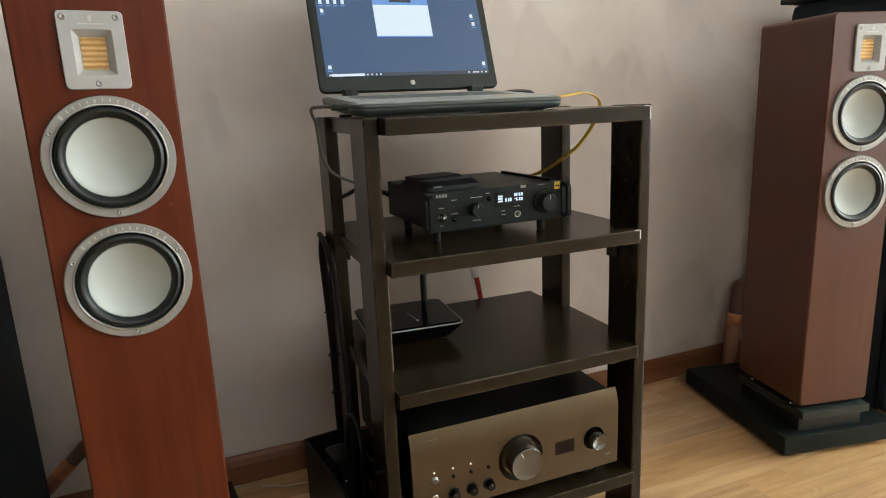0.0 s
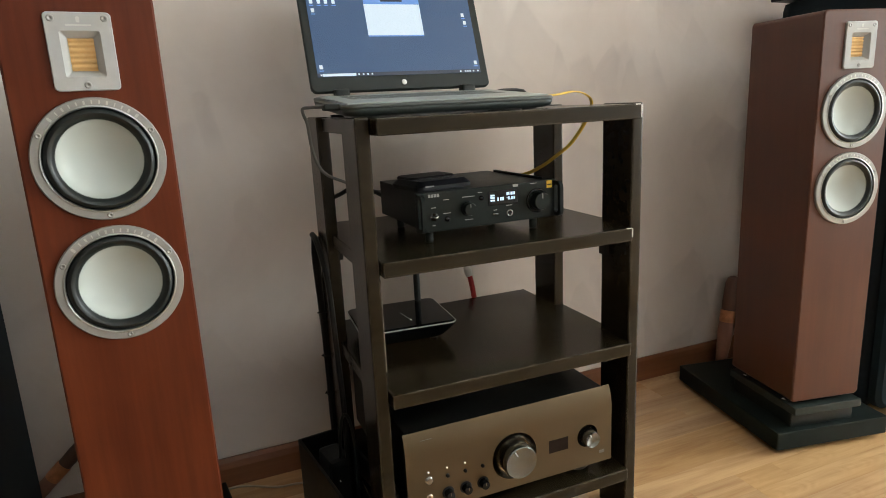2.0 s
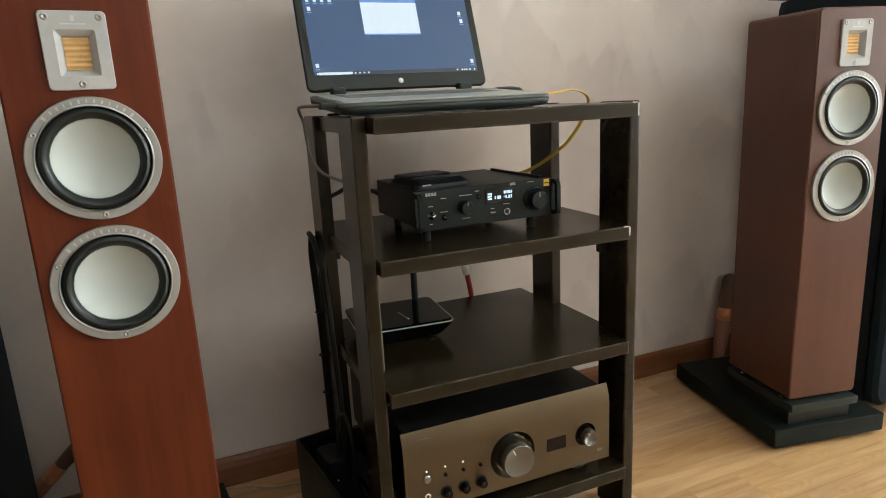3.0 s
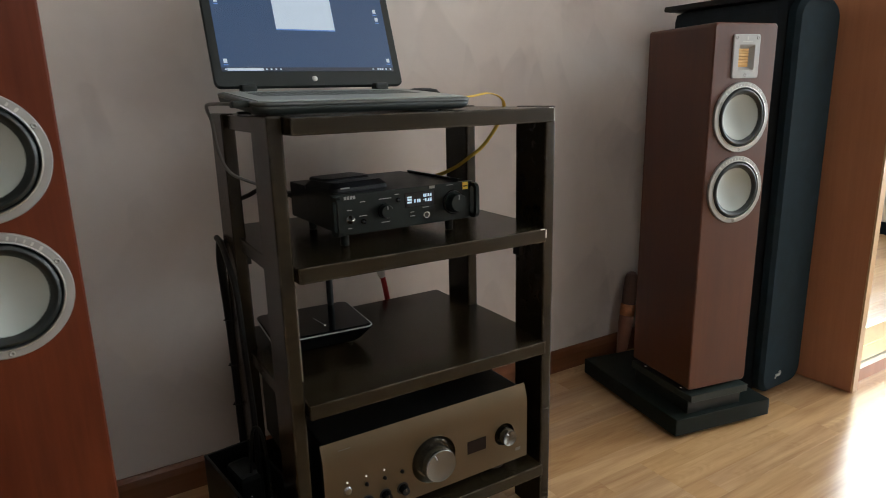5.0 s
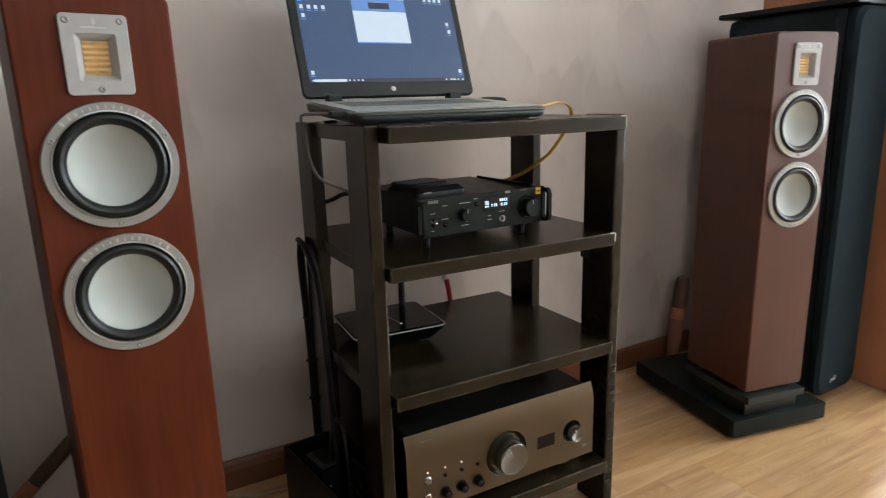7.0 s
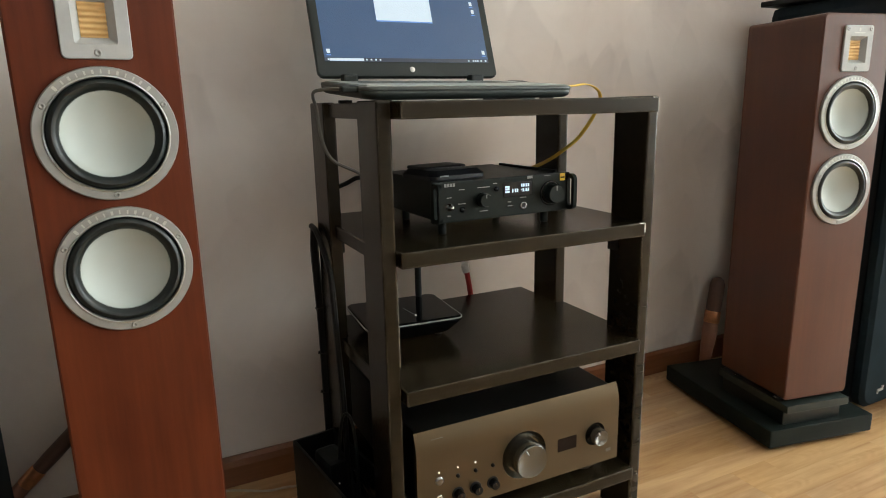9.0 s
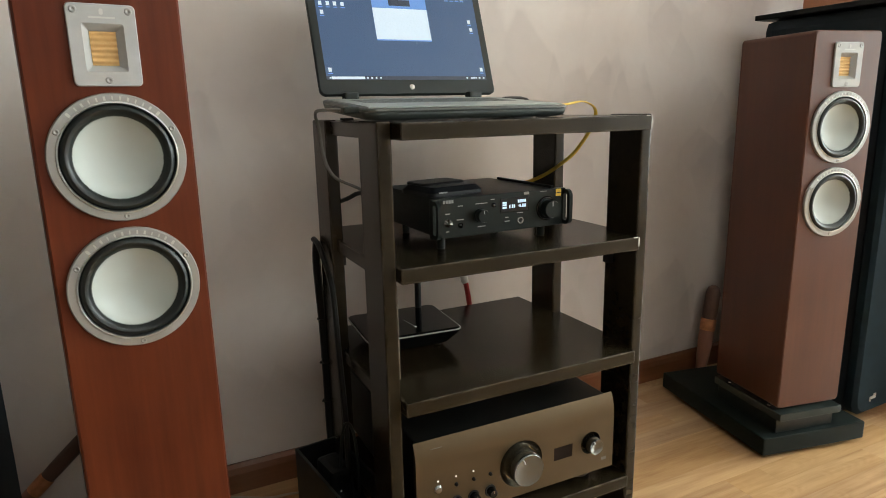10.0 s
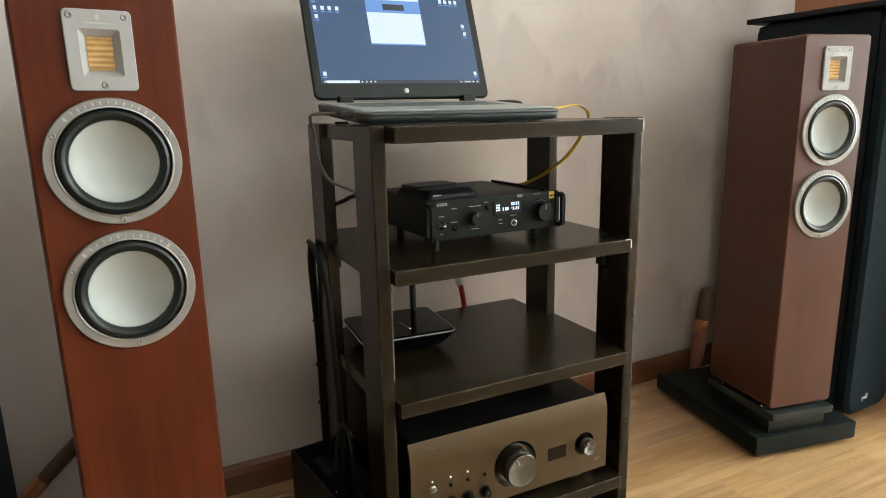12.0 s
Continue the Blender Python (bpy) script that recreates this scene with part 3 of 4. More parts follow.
def tweeter(parent, x, z, s):
    """A square silver plate with a flared mouth and a pleated gold ribbon."""
    w, h = 0.0790 * s, 0.1000 * s
    mouth_w, mouth_h, in_w, in_h, deep = 0.048 * s, 0.059 * s, 0.0305 * s, 0.0420 * s, 0.012 * s
    bm = bmesh.new()
    zm = z - 0.003 * s
    rings = []
    edge = outline(w, h, 0.006 * s, 5)
    for pts, y in ((edge, 0.0), (edge, -0.0032 * s), ([(px * 0.975, pz * 0.98) for px, pz in edge], -0.0045 * s)):
        rings.append([bm.verts.new((x + px, y, z + pz)) for px, pz in pts])
    for (ww, hh, rr), y in (((mouth_w, mouth_h, 0.003 * s), -0.0045 * s), ((in_w, in_h, 0.0006 * s), deep - 0.0045 * s)):
        rings.append([bm.verts.new((x + px, y, zm + pz)) for px, pz in outline(ww, hh, rr, 5)])
    for a, b in zip(rings, rings[1:]):
        for k in range(len(a)):
            j = (k + 1) % len(a)
            bm.faces.new((a[j], a[k], b[k], b[j]))
    plate = part("tweeter_plate", bm, M_PLATE, parent, "silver tweeter plate")
    bm = bmesh.new()
    rows = 36
    back = deep - 0.006 * s
    grid = []
    for k in range(rows + 1):
        zz = zm - in_h / 2 + in_h * k / rows
        y = back + 0.0011 * s * math.sin(k * math.pi * 2 * 6 / rows)
        grid.append([bm.verts.new((x - in_w / 2, y, zz)), bm.verts.new((x + in_w / 2, y, zz))])
    for a, b in zip(grid, grid[1:]):
        bm.faces.new((a[0], a[1], b[1], b[0])).smooth = True
    part("ribbon", bm, M_GOLD, plate, "pleated gold ribbon")
    for sx, sz in ((-0.031 * s, 0.042 * s), (0.031 * s, 0.042 * s), (0.0, -0.0425 * s)):
        spot = pose(x + sx, -0.0044 * s, z + sz) @ FRONT
        part("screw", turned([(0.0046 * s, 0.0), (0.0046 * s, 0.0006 * s), (0.0038 * s, 0.0012 * s), (0.0018 * s, 0.0012 * s), (0.0015 * s, 0.0003 * s), (0, 0.0003 * s)], spot, 16), M_RING, plate)
    part("mark", slab(bmesh.new(), outline(0.0045 * s, 0.0075 * s, 0.002 * s, 4), -0.0005 * s, 0.0004, pose(x, -0.0045 * s, z + 0.0405 * s)), M_EMBOSS, plate)
    part("mark", boxed((x - 0.015 * s, -0.0050 * s, z + 0.0325 * s), (x + 0.015 * s, -0.0044 * s, z + 0.0345 * s)), M_EMBOSS, plate)


def pierced(w, h, d, radius, ease, holes):
    """A cabinet whose front has openings, each with a short tunnel behind it."""
    bm = bmesh.new()
    pts = outline(w, h, radius, 5)
    loops = [[(x * (1 - 2 * ease / w), 0.0, z * (1 - 2 * ease / h) + h / 2) for x, z in pts], [(x, ease, z + h / 2) for x, z in pts], [(x, d, z + h / 2) for x, z in pts]]
    rings = [[bm.verts.new(p) for p in loop] for loop in loops]
    edges = [bm.edges.new((a, b)) for a, b in zip(rings[0], rings[0][1:] + rings[0][:1])]
    mouths = []
    for hole in holes:
        ring = [bm.verts.new((x, 0.0, z)) for x, z in hole]
        edges += [bm.edges.new((a, b)) for a, b in zip(ring, ring[1:] + ring[:1])]
        mouths.append(ring)
    bmesh.ops.triangle_fill(bm, use_beauty=True, use_dissolve=False, edges=edges)
    for a, b in zip(rings, rings[1:]):
        for k in range(len(a)):
            j = (k + 1) % len(a)
            bm.faces.new((a[j], a[k], b[k], b[j]))
    bm.faces.new(rings[-1][::-1])
    for ring in mouths:
        deep = [bm.verts.new((v.co.x, 0.05, v.co.z)) for v in ring]
        for k in range(len(ring)):
            j = (k + 1) % len(ring)
            bm.faces.new((ring[k], ring[j], deep[j], deep[k]))
        bm.faces.new(deep)
    return bm


def tower_speaker(m, s, leg, veneer, label):
    """A slim floor speaker on a black plinth; the front stands at y = 0, z = 0 is the cabinet's base."""
    ob = thing("floor_speaker", m, label, "loudspeaker", "pair of veneered floor speakers")
    w, h, d = 0.190 * s, 0.921 * s, 0.232 * s
    holes = [[(0.0708 * s * math.cos(2 * math.pi * k / 40), zc * s + 0.0708 * s * math.sin(2 * math.pi * k / 40)) for k in range(40)] for zc in (0.7035, 0.5275)]
    holes.append([(x, z + 0.842 * s) for x, z in outline(0.052 * s, 0.062 * s, 0.003 * s, 3)])
    bm = pierced(w, h, d, 0.010 * s, 0.003 * s, holes)
    part("cabinet", bm, veneer, ob)
    tweeter(ob, 0, 0.845 * s, s)
    driver(ob, 0, 0.7035 * s, s)
    driver(ob, 0, 0.5275 * s, s)
    base = part("plinth", boxed((-w / 2, -0.013, -0.029), (w / 2, d + 0.006, -0.0095), 0.002), M_PLINTH, ob, "black plinth plate")
    # black filler that stands for the shade in the gap under the plinth
    part("shade_block", boxed((-w / 2 + 0.006, 0.004, -leg), (w / 2 - 0.006, d - 0.004, -0.0292), 0.002), M_RUBBER, base)
    for x in (-w / 2 + 0.02, w / 2 - 0.02):
        for y in (0.028, d - 0.055):
            part("spacer", turned([(0, 0.001), (0.010, 0.0), (0.010, -0.010)], pose(x, y, 0), 16), M_RUBBER, base)
            part("stud", turned([(0.0, 0.004), (0.0052, 0.003), (0.0058, 0.0), (0.0, -0.001)], pose(math.copysign(w / 2 - 0.001, x), y, -0.0035), 12), M_DIAL, base)
    return ob


def platform(m):
    """A low black slab on four feet."""
    ob = thing("speaker_platform", m, "black slab platform on short feet under a floor speaker", "platform", "speaker platforms")
    part("slab", boxed((-0.1555, 0, 0.013), (0.1555, 0.425, 0.0595), 0.004), M_SLAB, ob)
    for x in (-0.115, 0.115):
        for y in (0.055, 0.35):
            part("foot", turned([(0, 0.0135), (0.020, 0.0135), (0.020, 0.003), (0.018, 0.0), (0, 0.0)], pose(x, y, 0), 20), M_BLACK, ob)
    return ob


R_TURN, L_TURN, R_S, L_S = -10.9, 7.3, 0.973, 0.974
tower_speaker(pose(1.0983, 0.0319, 0.1202, 0, 0, R_TURN), R_S, 0.068, M_MAHOG, "mahogany floor speaker with two pale woofers on a black platform")
tower_speaker(pose(-0.3727, 0.0272, 0.1277, 0, 0, L_TURN), L_S, 0.0755, M_CHERRY, "cherry red floor speaker with two pale woofers")
platform(pose(1.1155, 0.014, FLOOR_Z, 0, 0, R_TURN))
platform(pose(-0.376, 0.005, FLOOR_Z, 0, 0, L_TURN))


def cloth_speaker(m, label, lid=True):
    """A tall dark cabinet with a cloth front of rounded corners."""
    ob = thing("cloth_front_speaker", m, label, "loudspeaker", "dark cloth-fronted speakers")
    part("cabinet", boxed((-0.099, 0.03, 0.020), (0.099, 0.38, 1.099), 0.030), M_DARKVINYL, ob)
    part("grille", slab(bmesh.new(), outline(0.200, 1.072, 0.045, 8), 0.0, 0.029, pose(0, 0, 0.560), 0.010), M_CLOTH, ob, "dark cloth grille")
    badge = part("badge", boxed((-0.034, -0.003, 0.066), (-0.010, 0.001, 0.073), 0.0008), M_SILVER, ob, "small silver badge")
    for x, z0, z1 in ((-0.0335, 0.060, 0.0655), (-0.016, 0.0735, 0.080), (-0.0105, 0.0735, 0.080)):
        part("badge_stroke", boxed((x - 0.0015, -0.003, z0), (x + 0.0015, 0.001, z1), 0.0004), M_SILVER, badge)
    for x in (-0.07, 0.07):
        for y in (0.06, 0.30):
            part("foot", turned([(0, 0.022), (0.014, 0.022), (0.012, 0.0), (0, 0)], pose(x, y, 0), 16), M_RUBBER, ob)
    if lid:
        part("top_board", boxed((-0.114, 0.00, 1.0995), (0.114, 0.398, 1.1140), 0.003), M_BLACK, ob, "thin black top board")
    return ob


cloth_speaker(pose(1.425, 0.049, FLOOR_Z, 0, 0, 1.4), "tall blue-black cloth-fronted speaker with a thin top board")
cloth_speaker(pose(-0.719, 0.072, FLOOR_Z), "tall black cloth-fronted speaker beside the veneered speaker", False)

# ---- wardrobe ----
ward = thing("wardrobe", pose(1.595, -0.068, FLOOR_Z), "alder wardrobe with mirrored sliding doors and gold rails", "wardrobe")
part("side_panel", boxed((0.0, 0.006, 0.004), (0.026, 0.575, 2.40)), M_WARD, ward)
part("edge_band", boxed((0.0005, 0.0, 0.006), (0.0255, 0.0055, 2.40)), M_EDGE, ward, "pale edge band")
part("base_board", boxed((0.028, 0.035, 0.0), (1.35, 0.055, 0.044)), M_WARD, ward)
# its pale colour holds the light that the ledge catches
part("bottom_rail", boxed((0.028, 0.030, 0.0445), (1.35, 0.100, 0.062), 0.002), M_RAIL, ward, "aluminium rail, coloured pale for the light on its ledge")
for k, y in enumerate((0.045, 0.075)):
    a = 0.030 + 0.64 * k
    door = part("sliding_door", boxed((a, y, 0.170), (a + 0.67, y + 0.008, 2.30)), M_MIRROR, ward, "mirrored sliding door")
    part("door_rail", boxed((a, y - 0.010, 0.066), (a + 0.67, y + 0.014, 0.1135), 0.003), M_BRASS, door)
    part("door_rail", boxed((a, y - 0.006, 0.1145), (a + 0.67, y + 0.012, 0.1695), 0.002), M_BRASS, door)
    part("door_rail", boxed((a, y - 0.008, 2.3005), (a + 0.67, y + 0.014, 2.335), 0.003), M_BRASS, door)
part("top_board", boxed((0.028, 0.0, 2.36), (1.35, 0.575, 2.40)), M_WARD, ward)

# ---- laptop ----
laptop = thing("laptop", pose(0.1566, 0.037, 0.8475, 0, 0, -0.5), "open dark grey laptop with its blue desktop lit", "laptop")
WEDGE = pose(0, 0.258, 0.0392, 4.0, 0, 0)


def shell(loops, slope):
    """A body of rounded outlines (width, depth, corner, height), rising towards the back by slope."""
    bm, rings = bmesh.new(), []
    for w, d, r, z in loops:
        rings.append([bm.verts.new((x, y + 0.131, z + slope * (y + 0.131))) for x, y in outline(w, d, r, 6)])
    for a, b in zip(rings, rings[1:]):
        for k in range(len(a)):
            bm.faces.new((a[k], a[(k + 1) % len(a)], b[(k + 1) % len(a)], b[k])).smooth = True
    bm.faces.new(rings[0][::-1])
    bm.faces.new(rings[-1])
    return bm


part("base", shell([(0.344, 0.232, 0.020, 0.0006), (0.364, 0.248, 0.022, 0.0018), (0.374, 0.2565, 0.022, 0.0048), (0.377, 0.2595, 0.022, 0.0095), (0.3785, 0.2608, 0.022, 0.0148)], 0.068), M_UNDER, laptop)
part("rim", shell([(0.379, 0.2610, 0.022, 0.0146), (0.380, 0.262, 0.022, 0.0168), (0.378, 0.260, 0.021, 0.0196), (0.372, 0.255, 0.019, 0.0208)], 0.070), M_LAPGREY, laptop, "grey upper shell")
part("deck", boxed((-0.180, -0.2430, -0.001), (0.180, -0.006, 0.0012), 0.0006, WEDGE), M_DECK, laptop, "grey keyboard deck")
for r in range(6):
    for c in range(15):
        part("key", boxed((-0.150 + c * 0.0198, -0.150 + r * 0.0175, 0.0014), (-0.150 + c * 0.0198 + 0.0165, -0.150 + r * 0.0175 + 0.0145, 0.0017), 0.0, WEDGE), M_KEY, laptop)
for x in (-0.15, 0.15):
    for y in (0.03, 0.23):
        part("foot", boxed((x - 0.012, y - 0.005, 0.0), (x + 0.012, y + 0.005, 0.0050), 0.001), M_RUBBER, laptop)
for x in (-0.132, 0.132):
    part("hinge", boxed((x - 0.014, 0.244, 0.0355), (x + 0.014, 0.268, 0.052), 0.004), M_LAPTOP, laptop)
TILT_BACK = 20.0
lid_at = pose(0, 0.264, 0.0420, -TILT_BACK, 0, 0)
lid = part("lid", slab(bmesh.new(), outline(0.376, 0.252, 0.012, 5), -0.004, 0.004, lid_at @ pose(0, 0, 0.130), 0.002), M_LAPTOP, laptop)


def on_screen(parent, name, x, z, w, h, material, lift, label=""):
    return part(name, boxed((x, -0.0042 - lift, z), (x + w, -0.0040 - lift + 0.0002, z + h), 0.0, lid_at), material, parent, label)


screen = on_screen(lid, "screen", -0.172, 0.034, 0.344, 0.194, M_SCREEN_BLUE, 0.0004, "lit blue desktop")
part("badge", turned([(0, 0.0016), (0.0048, 0.0014), (0.0055, 0.0)], lid_at @ pose(0, -0.0040, 0.0195) @ FRONT, 24), M_WHITE, lid, "round silver badge")
on_screen(screen, "window_panel", -0.058, 0.118, 0.118, 0.066, M_SCREEN_WHITE, 0.0008)
on_screen(screen, "window_bar", -0.058, 0.1845, 0.118, 0.026, M_SCREEN_MID, 0.0008)
on_screen(screen, "window_display", -0.022, 0.1895, 0.046, 0.013, M_SCREEN_DARK, 0.0012)
on_screen(screen, "window_edge", -0.058, 0.1155, 0.118, 0.0022, M_SCREEN_MID, 0.0008)
on_screen(screen, "window_panel", -0.058, 0.2110, 0.118, 0.016, M_SCREEN_WHITE, 0.0008)
on_screen(screen, "task_bar", -0.172, 0.034, 0.344, 0.0075, M_SCREEN_DARK, 0.0006)
on_screen(screen, "search_box", -0.162, 0.0352, 0.066, 0.0052, M_SCREEN_WHITE, 0.0010)
for x in (-0.166, -0.092, -0.083, -0.074, -0.065, 0.125, 0.136, 0.141, 0.146, 0.154, 0.164):
    on_screen(screen, "task_icon", x, 0.0364, 0.0032, 0.0030, M_SCREEN_WHITE, 0.0010)
for x, z in ((-0.166, 0.184), (-0.151, 0.184), (-0.137, 0.184), (-0.122, 0.184), (-0.165, 0.166), (-0.167, 0.203), (-0.166, 0.050),
             (0.106, 0.210), (0.118, 0.210), (0.130, 0.210), (0.142, 0.210), (0.150, 0.157), (0.152, 0.140), (0.160, 0.052)):
    on_screen(screen, "icon", x, z, 0.0065, 0.0080, M_SCREEN_WHITE, 0.0010)
    on_screen(screen, "icon_name", x - 0.001, z - 0.0045, 0.0085, 0.0018, M_SCREEN_MID, 0.0010)

solid("computer_mouse", turned([(0.0, 0.0410), (0.010, 0.0405), (0.0195, 0.0370), (0.0265, 0.026), (0.0275, 0.012), (0.026, 0.0), (0, 0)], Matrix.Diagonal((1.95, 1.0, 1.0, 1.0)), 28), M_BLACK,
      "small black computer mouse on the rack top", "mouse", m=pose(0.398, 0.310, 0.8475, 0, 0, 8), smooth=True)

# ---- headphone amplifier on the upper shelf ----
dac = thing("headphone_amplifier", pose(0.0975, 0.0730, 0.622, 0, 0, 1.5) @ Matrix.Diagonal((1.017, 1, 1, 1)), "black headphone amplifier with a lit display and knobs", "audio unit")
part("case", boxed((0.006, 0.012, 0.024), (0.252, 0.245, 0.0920), 0.002), M_DAC, dac)
face = part("front_panel", boxed((-0.0085, 0.0, 0.0235), (0.270, 0.0115, 0.0935), 0.002), M_DAC, dac)
for x0 in (-0.0085, 0.2625):
    grip = bmesh.new()
    rings = []
    for x, shrink in ((x0, 0.0), (x0 + 0.0075, 0.0), (x0 + 0.0075, 0.0075), (x0, 0.0075)):
        rings.append([grip.verts.new((x, -0.0080 + py, 0.0585 + pz)) for py, pz in outline(0.027 - 2 * shrink, 0.066 - 2 * shrink, 0.012 - shrink, 5)])
    for a, b in zip(rings, rings[1:] + rings[:1]):
        for k in range(len(a)):
            grip.faces.new((a[k], a[(k + 1) % len(a)], b[(k + 1) % len(a)], b[k]))
    part("side_handle", grip, M_DAC, dac)
part("top_edge", boxed((0.246, 0.014, 0.0925), (0.2515, 0.205, 0.0975), 0.0008), M_DAC, dac)
part("display", boxed((0.126, -0.0012, 0.058), (0.186, 0.0004, 0.084), 0.0006), M_GLOSSBLACK, face, "black display window")
for x, z, w, h in ((0.130, 0.0700, 0.0085, 0.0035), (0.130, 0.0745, 0.0085, 0.0030), (0.130, 0.0655, 0.0085, 0.0030), (0.1440, 0.0655, 0.0026, 0.0062), (0.1495, 0.0655, 0.0030, 0.0062), (0.1535, 0.0655, 0.0030, 0.0062),
                   (0.1625, 0.0740, 0.0026, 0.0056), (0.1660, 0.0740, 0.0024, 0.0056), (0.1695, 0.0740, 0.0012, 0.0056), (0.1720, 0.0740, 0.0030, 0.0056), (0.1765, 0.0740, 0.0030, 0.0056),
                   (0.1625, 0.0685, 0.0024, 0.0012), (0.1660, 0.0655, 0.0026, 0.0058), (0.1700, 0.0655, 0.0010, 0.0012), (0.1720, 0.0655, 0.0030, 0.0058), (0.1765, 0.0655, 0.0028, 0.0058)):
    part("display_digit", boxed((x, -0.0016, z), (x + w, -0.0013, z + h)), M_VFD, face)


def knob(parent, m, radius, length, material, name="knob", label=""):
    k = part(name, turned([(radius * 1.12, 0.0), (radius * 1.12, 0.0015), (radius, 0.003), (radius, length * 0.88), (radius * 0.93, length), (0, length)], m @ FRONT, 36), material, parent, label, True)
    part("pointer", boxed((-radius * 0.06, -length - 0.0005, radius * 0.35), (radius * 0.06, -length + 0.001, radius * 0.9), 0.0, m), M_GREYPRINT, k)
    return k


knob(face, pose(0.0845, 0, 0.058), 0.0115, 0.015, M_DAC)
part("knob_ring", turned([(0.0225, 0), (0.0225, 0.002), (0.0195, 0.003), (0.0185, 0.001)], pose(0.2265, 0, 0.058) @ FRONT, 40), M_GLOSSBLACK, face)
knob(face, pose(0.2265, 0, 0.058), 0.0165, 0.020, M_DAC)
part("power_switch", turned([(0.0075, 0), (0.0070, 0.0025), (0.003, 0.003), (0.0028, 0.012), (0, 0.013)], pose(0.021, 0, 0.050) @ FRONT, 20), M_CHROME, face, "metal toggle switch")
part("lamp", turned([(0.0022, 0), (0.0020, 0.0012), (0, 0.0016)], pose(0.027, -0.0002, 0.050) @ FRONT, 12), M_LED, face, "small white lamp")
part("button", turned([(0.0045, 0), (0.0045, 0.003), (0, 0.0035)], pose(0.045, 0, 0.044) @ FRONT, 20), M_GLOSSBLACK, face)
part("button", turned([(0.0040, 0), (0.0040, 0.003), (0, 0.0035)], pose(0.112, 0, 0.074) @ FRONT, 20), M_GLOSSBLACK, face)
part("usb_port", boxed((0.134, -0.0008, 0.040), (0.146, 0.0005, 0.0445)), M_GLOSSBLACK, face)
part("usb_tongue", boxed((0.135, -0.0012, 0.0415), (0.145, -0.0009, 0.0430)), M_GREYPRINT, face)
part("headphone_jack", turned([(0.0035, -0.001), (0.0035, 0.001), (0.0066, 0.0018), (0.0072, 0.0)], pose(0.1690, 0, 0.0402) @ FRONT, 24), M_DIAL, face, "metal headphone jack")
part("jack_hole", turned([(0, 0.0004), (0.0034, 0.0004)], pose(0.1690, 0, 0.0402) @ FRONT, 20), M_GLOSSBLACK, face)
for x, z, w, h in ((0.012, 0.0845, 0.004, 0.0055), (0.0172, 0.0845, 0.004, 0.0055), (0.0224, 0.0845, 0.0045, 0.0055), (0.0280, 0.0845, 0.004, 0.0055), (0.040, 0.0775, 0.010, 0.0014), (0.016, 0.0655, 0.009, 0.0014), (0.038, 0.0535, 0.014, 0.0014),
                   (0.075, 0.0785, 0.024, 0.0014), (0.079, 0.0375, 0.016, 0.0014), (0.106, 0.0835, 0.008, 0.0014), (0.136, 0.0485, 0.007, 0.0014), (0.161, 0.0545, 0.013, 0.0014), (0.212, 0.0895, 0.014, 0.0014), (0.017, 0.0345, 0.006, 0.0014)):
    part("print", boxed((x, -0.0009, z), (x + w, -0.0004, z + h)), M_GREYPRINT, face)
part("format_mark", boxed((0.176, -0.0010, 0.0875), (0.187, -0.0004, 0.0925)), M_GREYPRINT, face)
part("sticker", boxed((0.2470, -0.0010, 0.0790), (0.2585, -0.0004, 0.0925)), M_YELLOW, face, "small yellow sticker")
part("sticker_print", boxed((0.2482, -0.0014, 0.0840), (0.2573, -0.0011, 0.0862)), M_BLACK, face)
for x, y in ((0.022, 0.03), (0.235, 0.03), (0.235, 0.20), (0.03, 0.20)):
    part("foot", turned([(0, 0.023), (0.0075, 0.023), (0.0075, 0.002), (0.0065, 0), (0, 0)], pose(x, y, 0), 20), M_DAC, dac)

# leather case lying on it
pouch = thing("leather_pouch", pose(0.150, 0.160, 0.7145, 0, 0, 10), "flat black leatherette pouch lying on the amplifier", "pouch")
part("body", slab(bmesh.new(), outline(0.118, 0.106, 0.014, 5), -0.016, 0.0, pose(0, 0, 0, -90, 0, 0), 0.009), M_LEATHER, pouch)
part("flap", slab(bmesh.new(), outline(0.096, 0.066, 0.012, 5), -0.0200, -0.0155, pose(0, 0.020, 0, -90, 0, 0), 0.002), M_LEATHER, pouch)
part("tag", boxed((-0.044, -0.0532, 0.006), (-0.026, -0.0522, 0.0085)), M_GREYPRINT, pouch)

# ---- wireless router on the middle shelf ----
router = thing("router", pose(0.104, 0.263, 0.3945, 0, 0, -4), "flat gloss black router with a silver rim and aerial", "router")
bm = bmesh.new()
loops = []
for w, d, z in ((0.150, 0.110, 0.006), (0.160, 0.122, 0.010), (0.188, 0.162, 0.032), (0.194, 0.168, 0.038), (0.194, 0.168, 0.043), (0.190, 0.164, 0.045)):
    loops.append([bm.verts.new((x, y, z)) for x, y in outline(w, d, 0.014, 5)])
for a, b in zip(loops, loops[1:]):
    for k in range(len(a)):
        bm.faces.new((a[k], a[(k + 1) % len(a)], b[(k + 1) % len(a)], b[k]))
bm.faces.new(loops[0][::-1])
bm.faces.new(loops[-1])
part("body", bm, M_GLOSSBLACK, router)
part("top_plate", slab(bmesh.new(), outline(0.186, 0.160, 0.013, 5), -0.0456, -0.0449, pose(0, 0, 0, -90, 0, 0)), M_GLOSSBLACK, router, "gloss black top")
part("rim", slab(bmesh.new(), outline(0.1965, 0.1705, 0.015, 5), -0.0430, -0.0408, pose(0, 0, 0, -90, 0, 0)), M_EMBOSS, router, "thin silver rim")
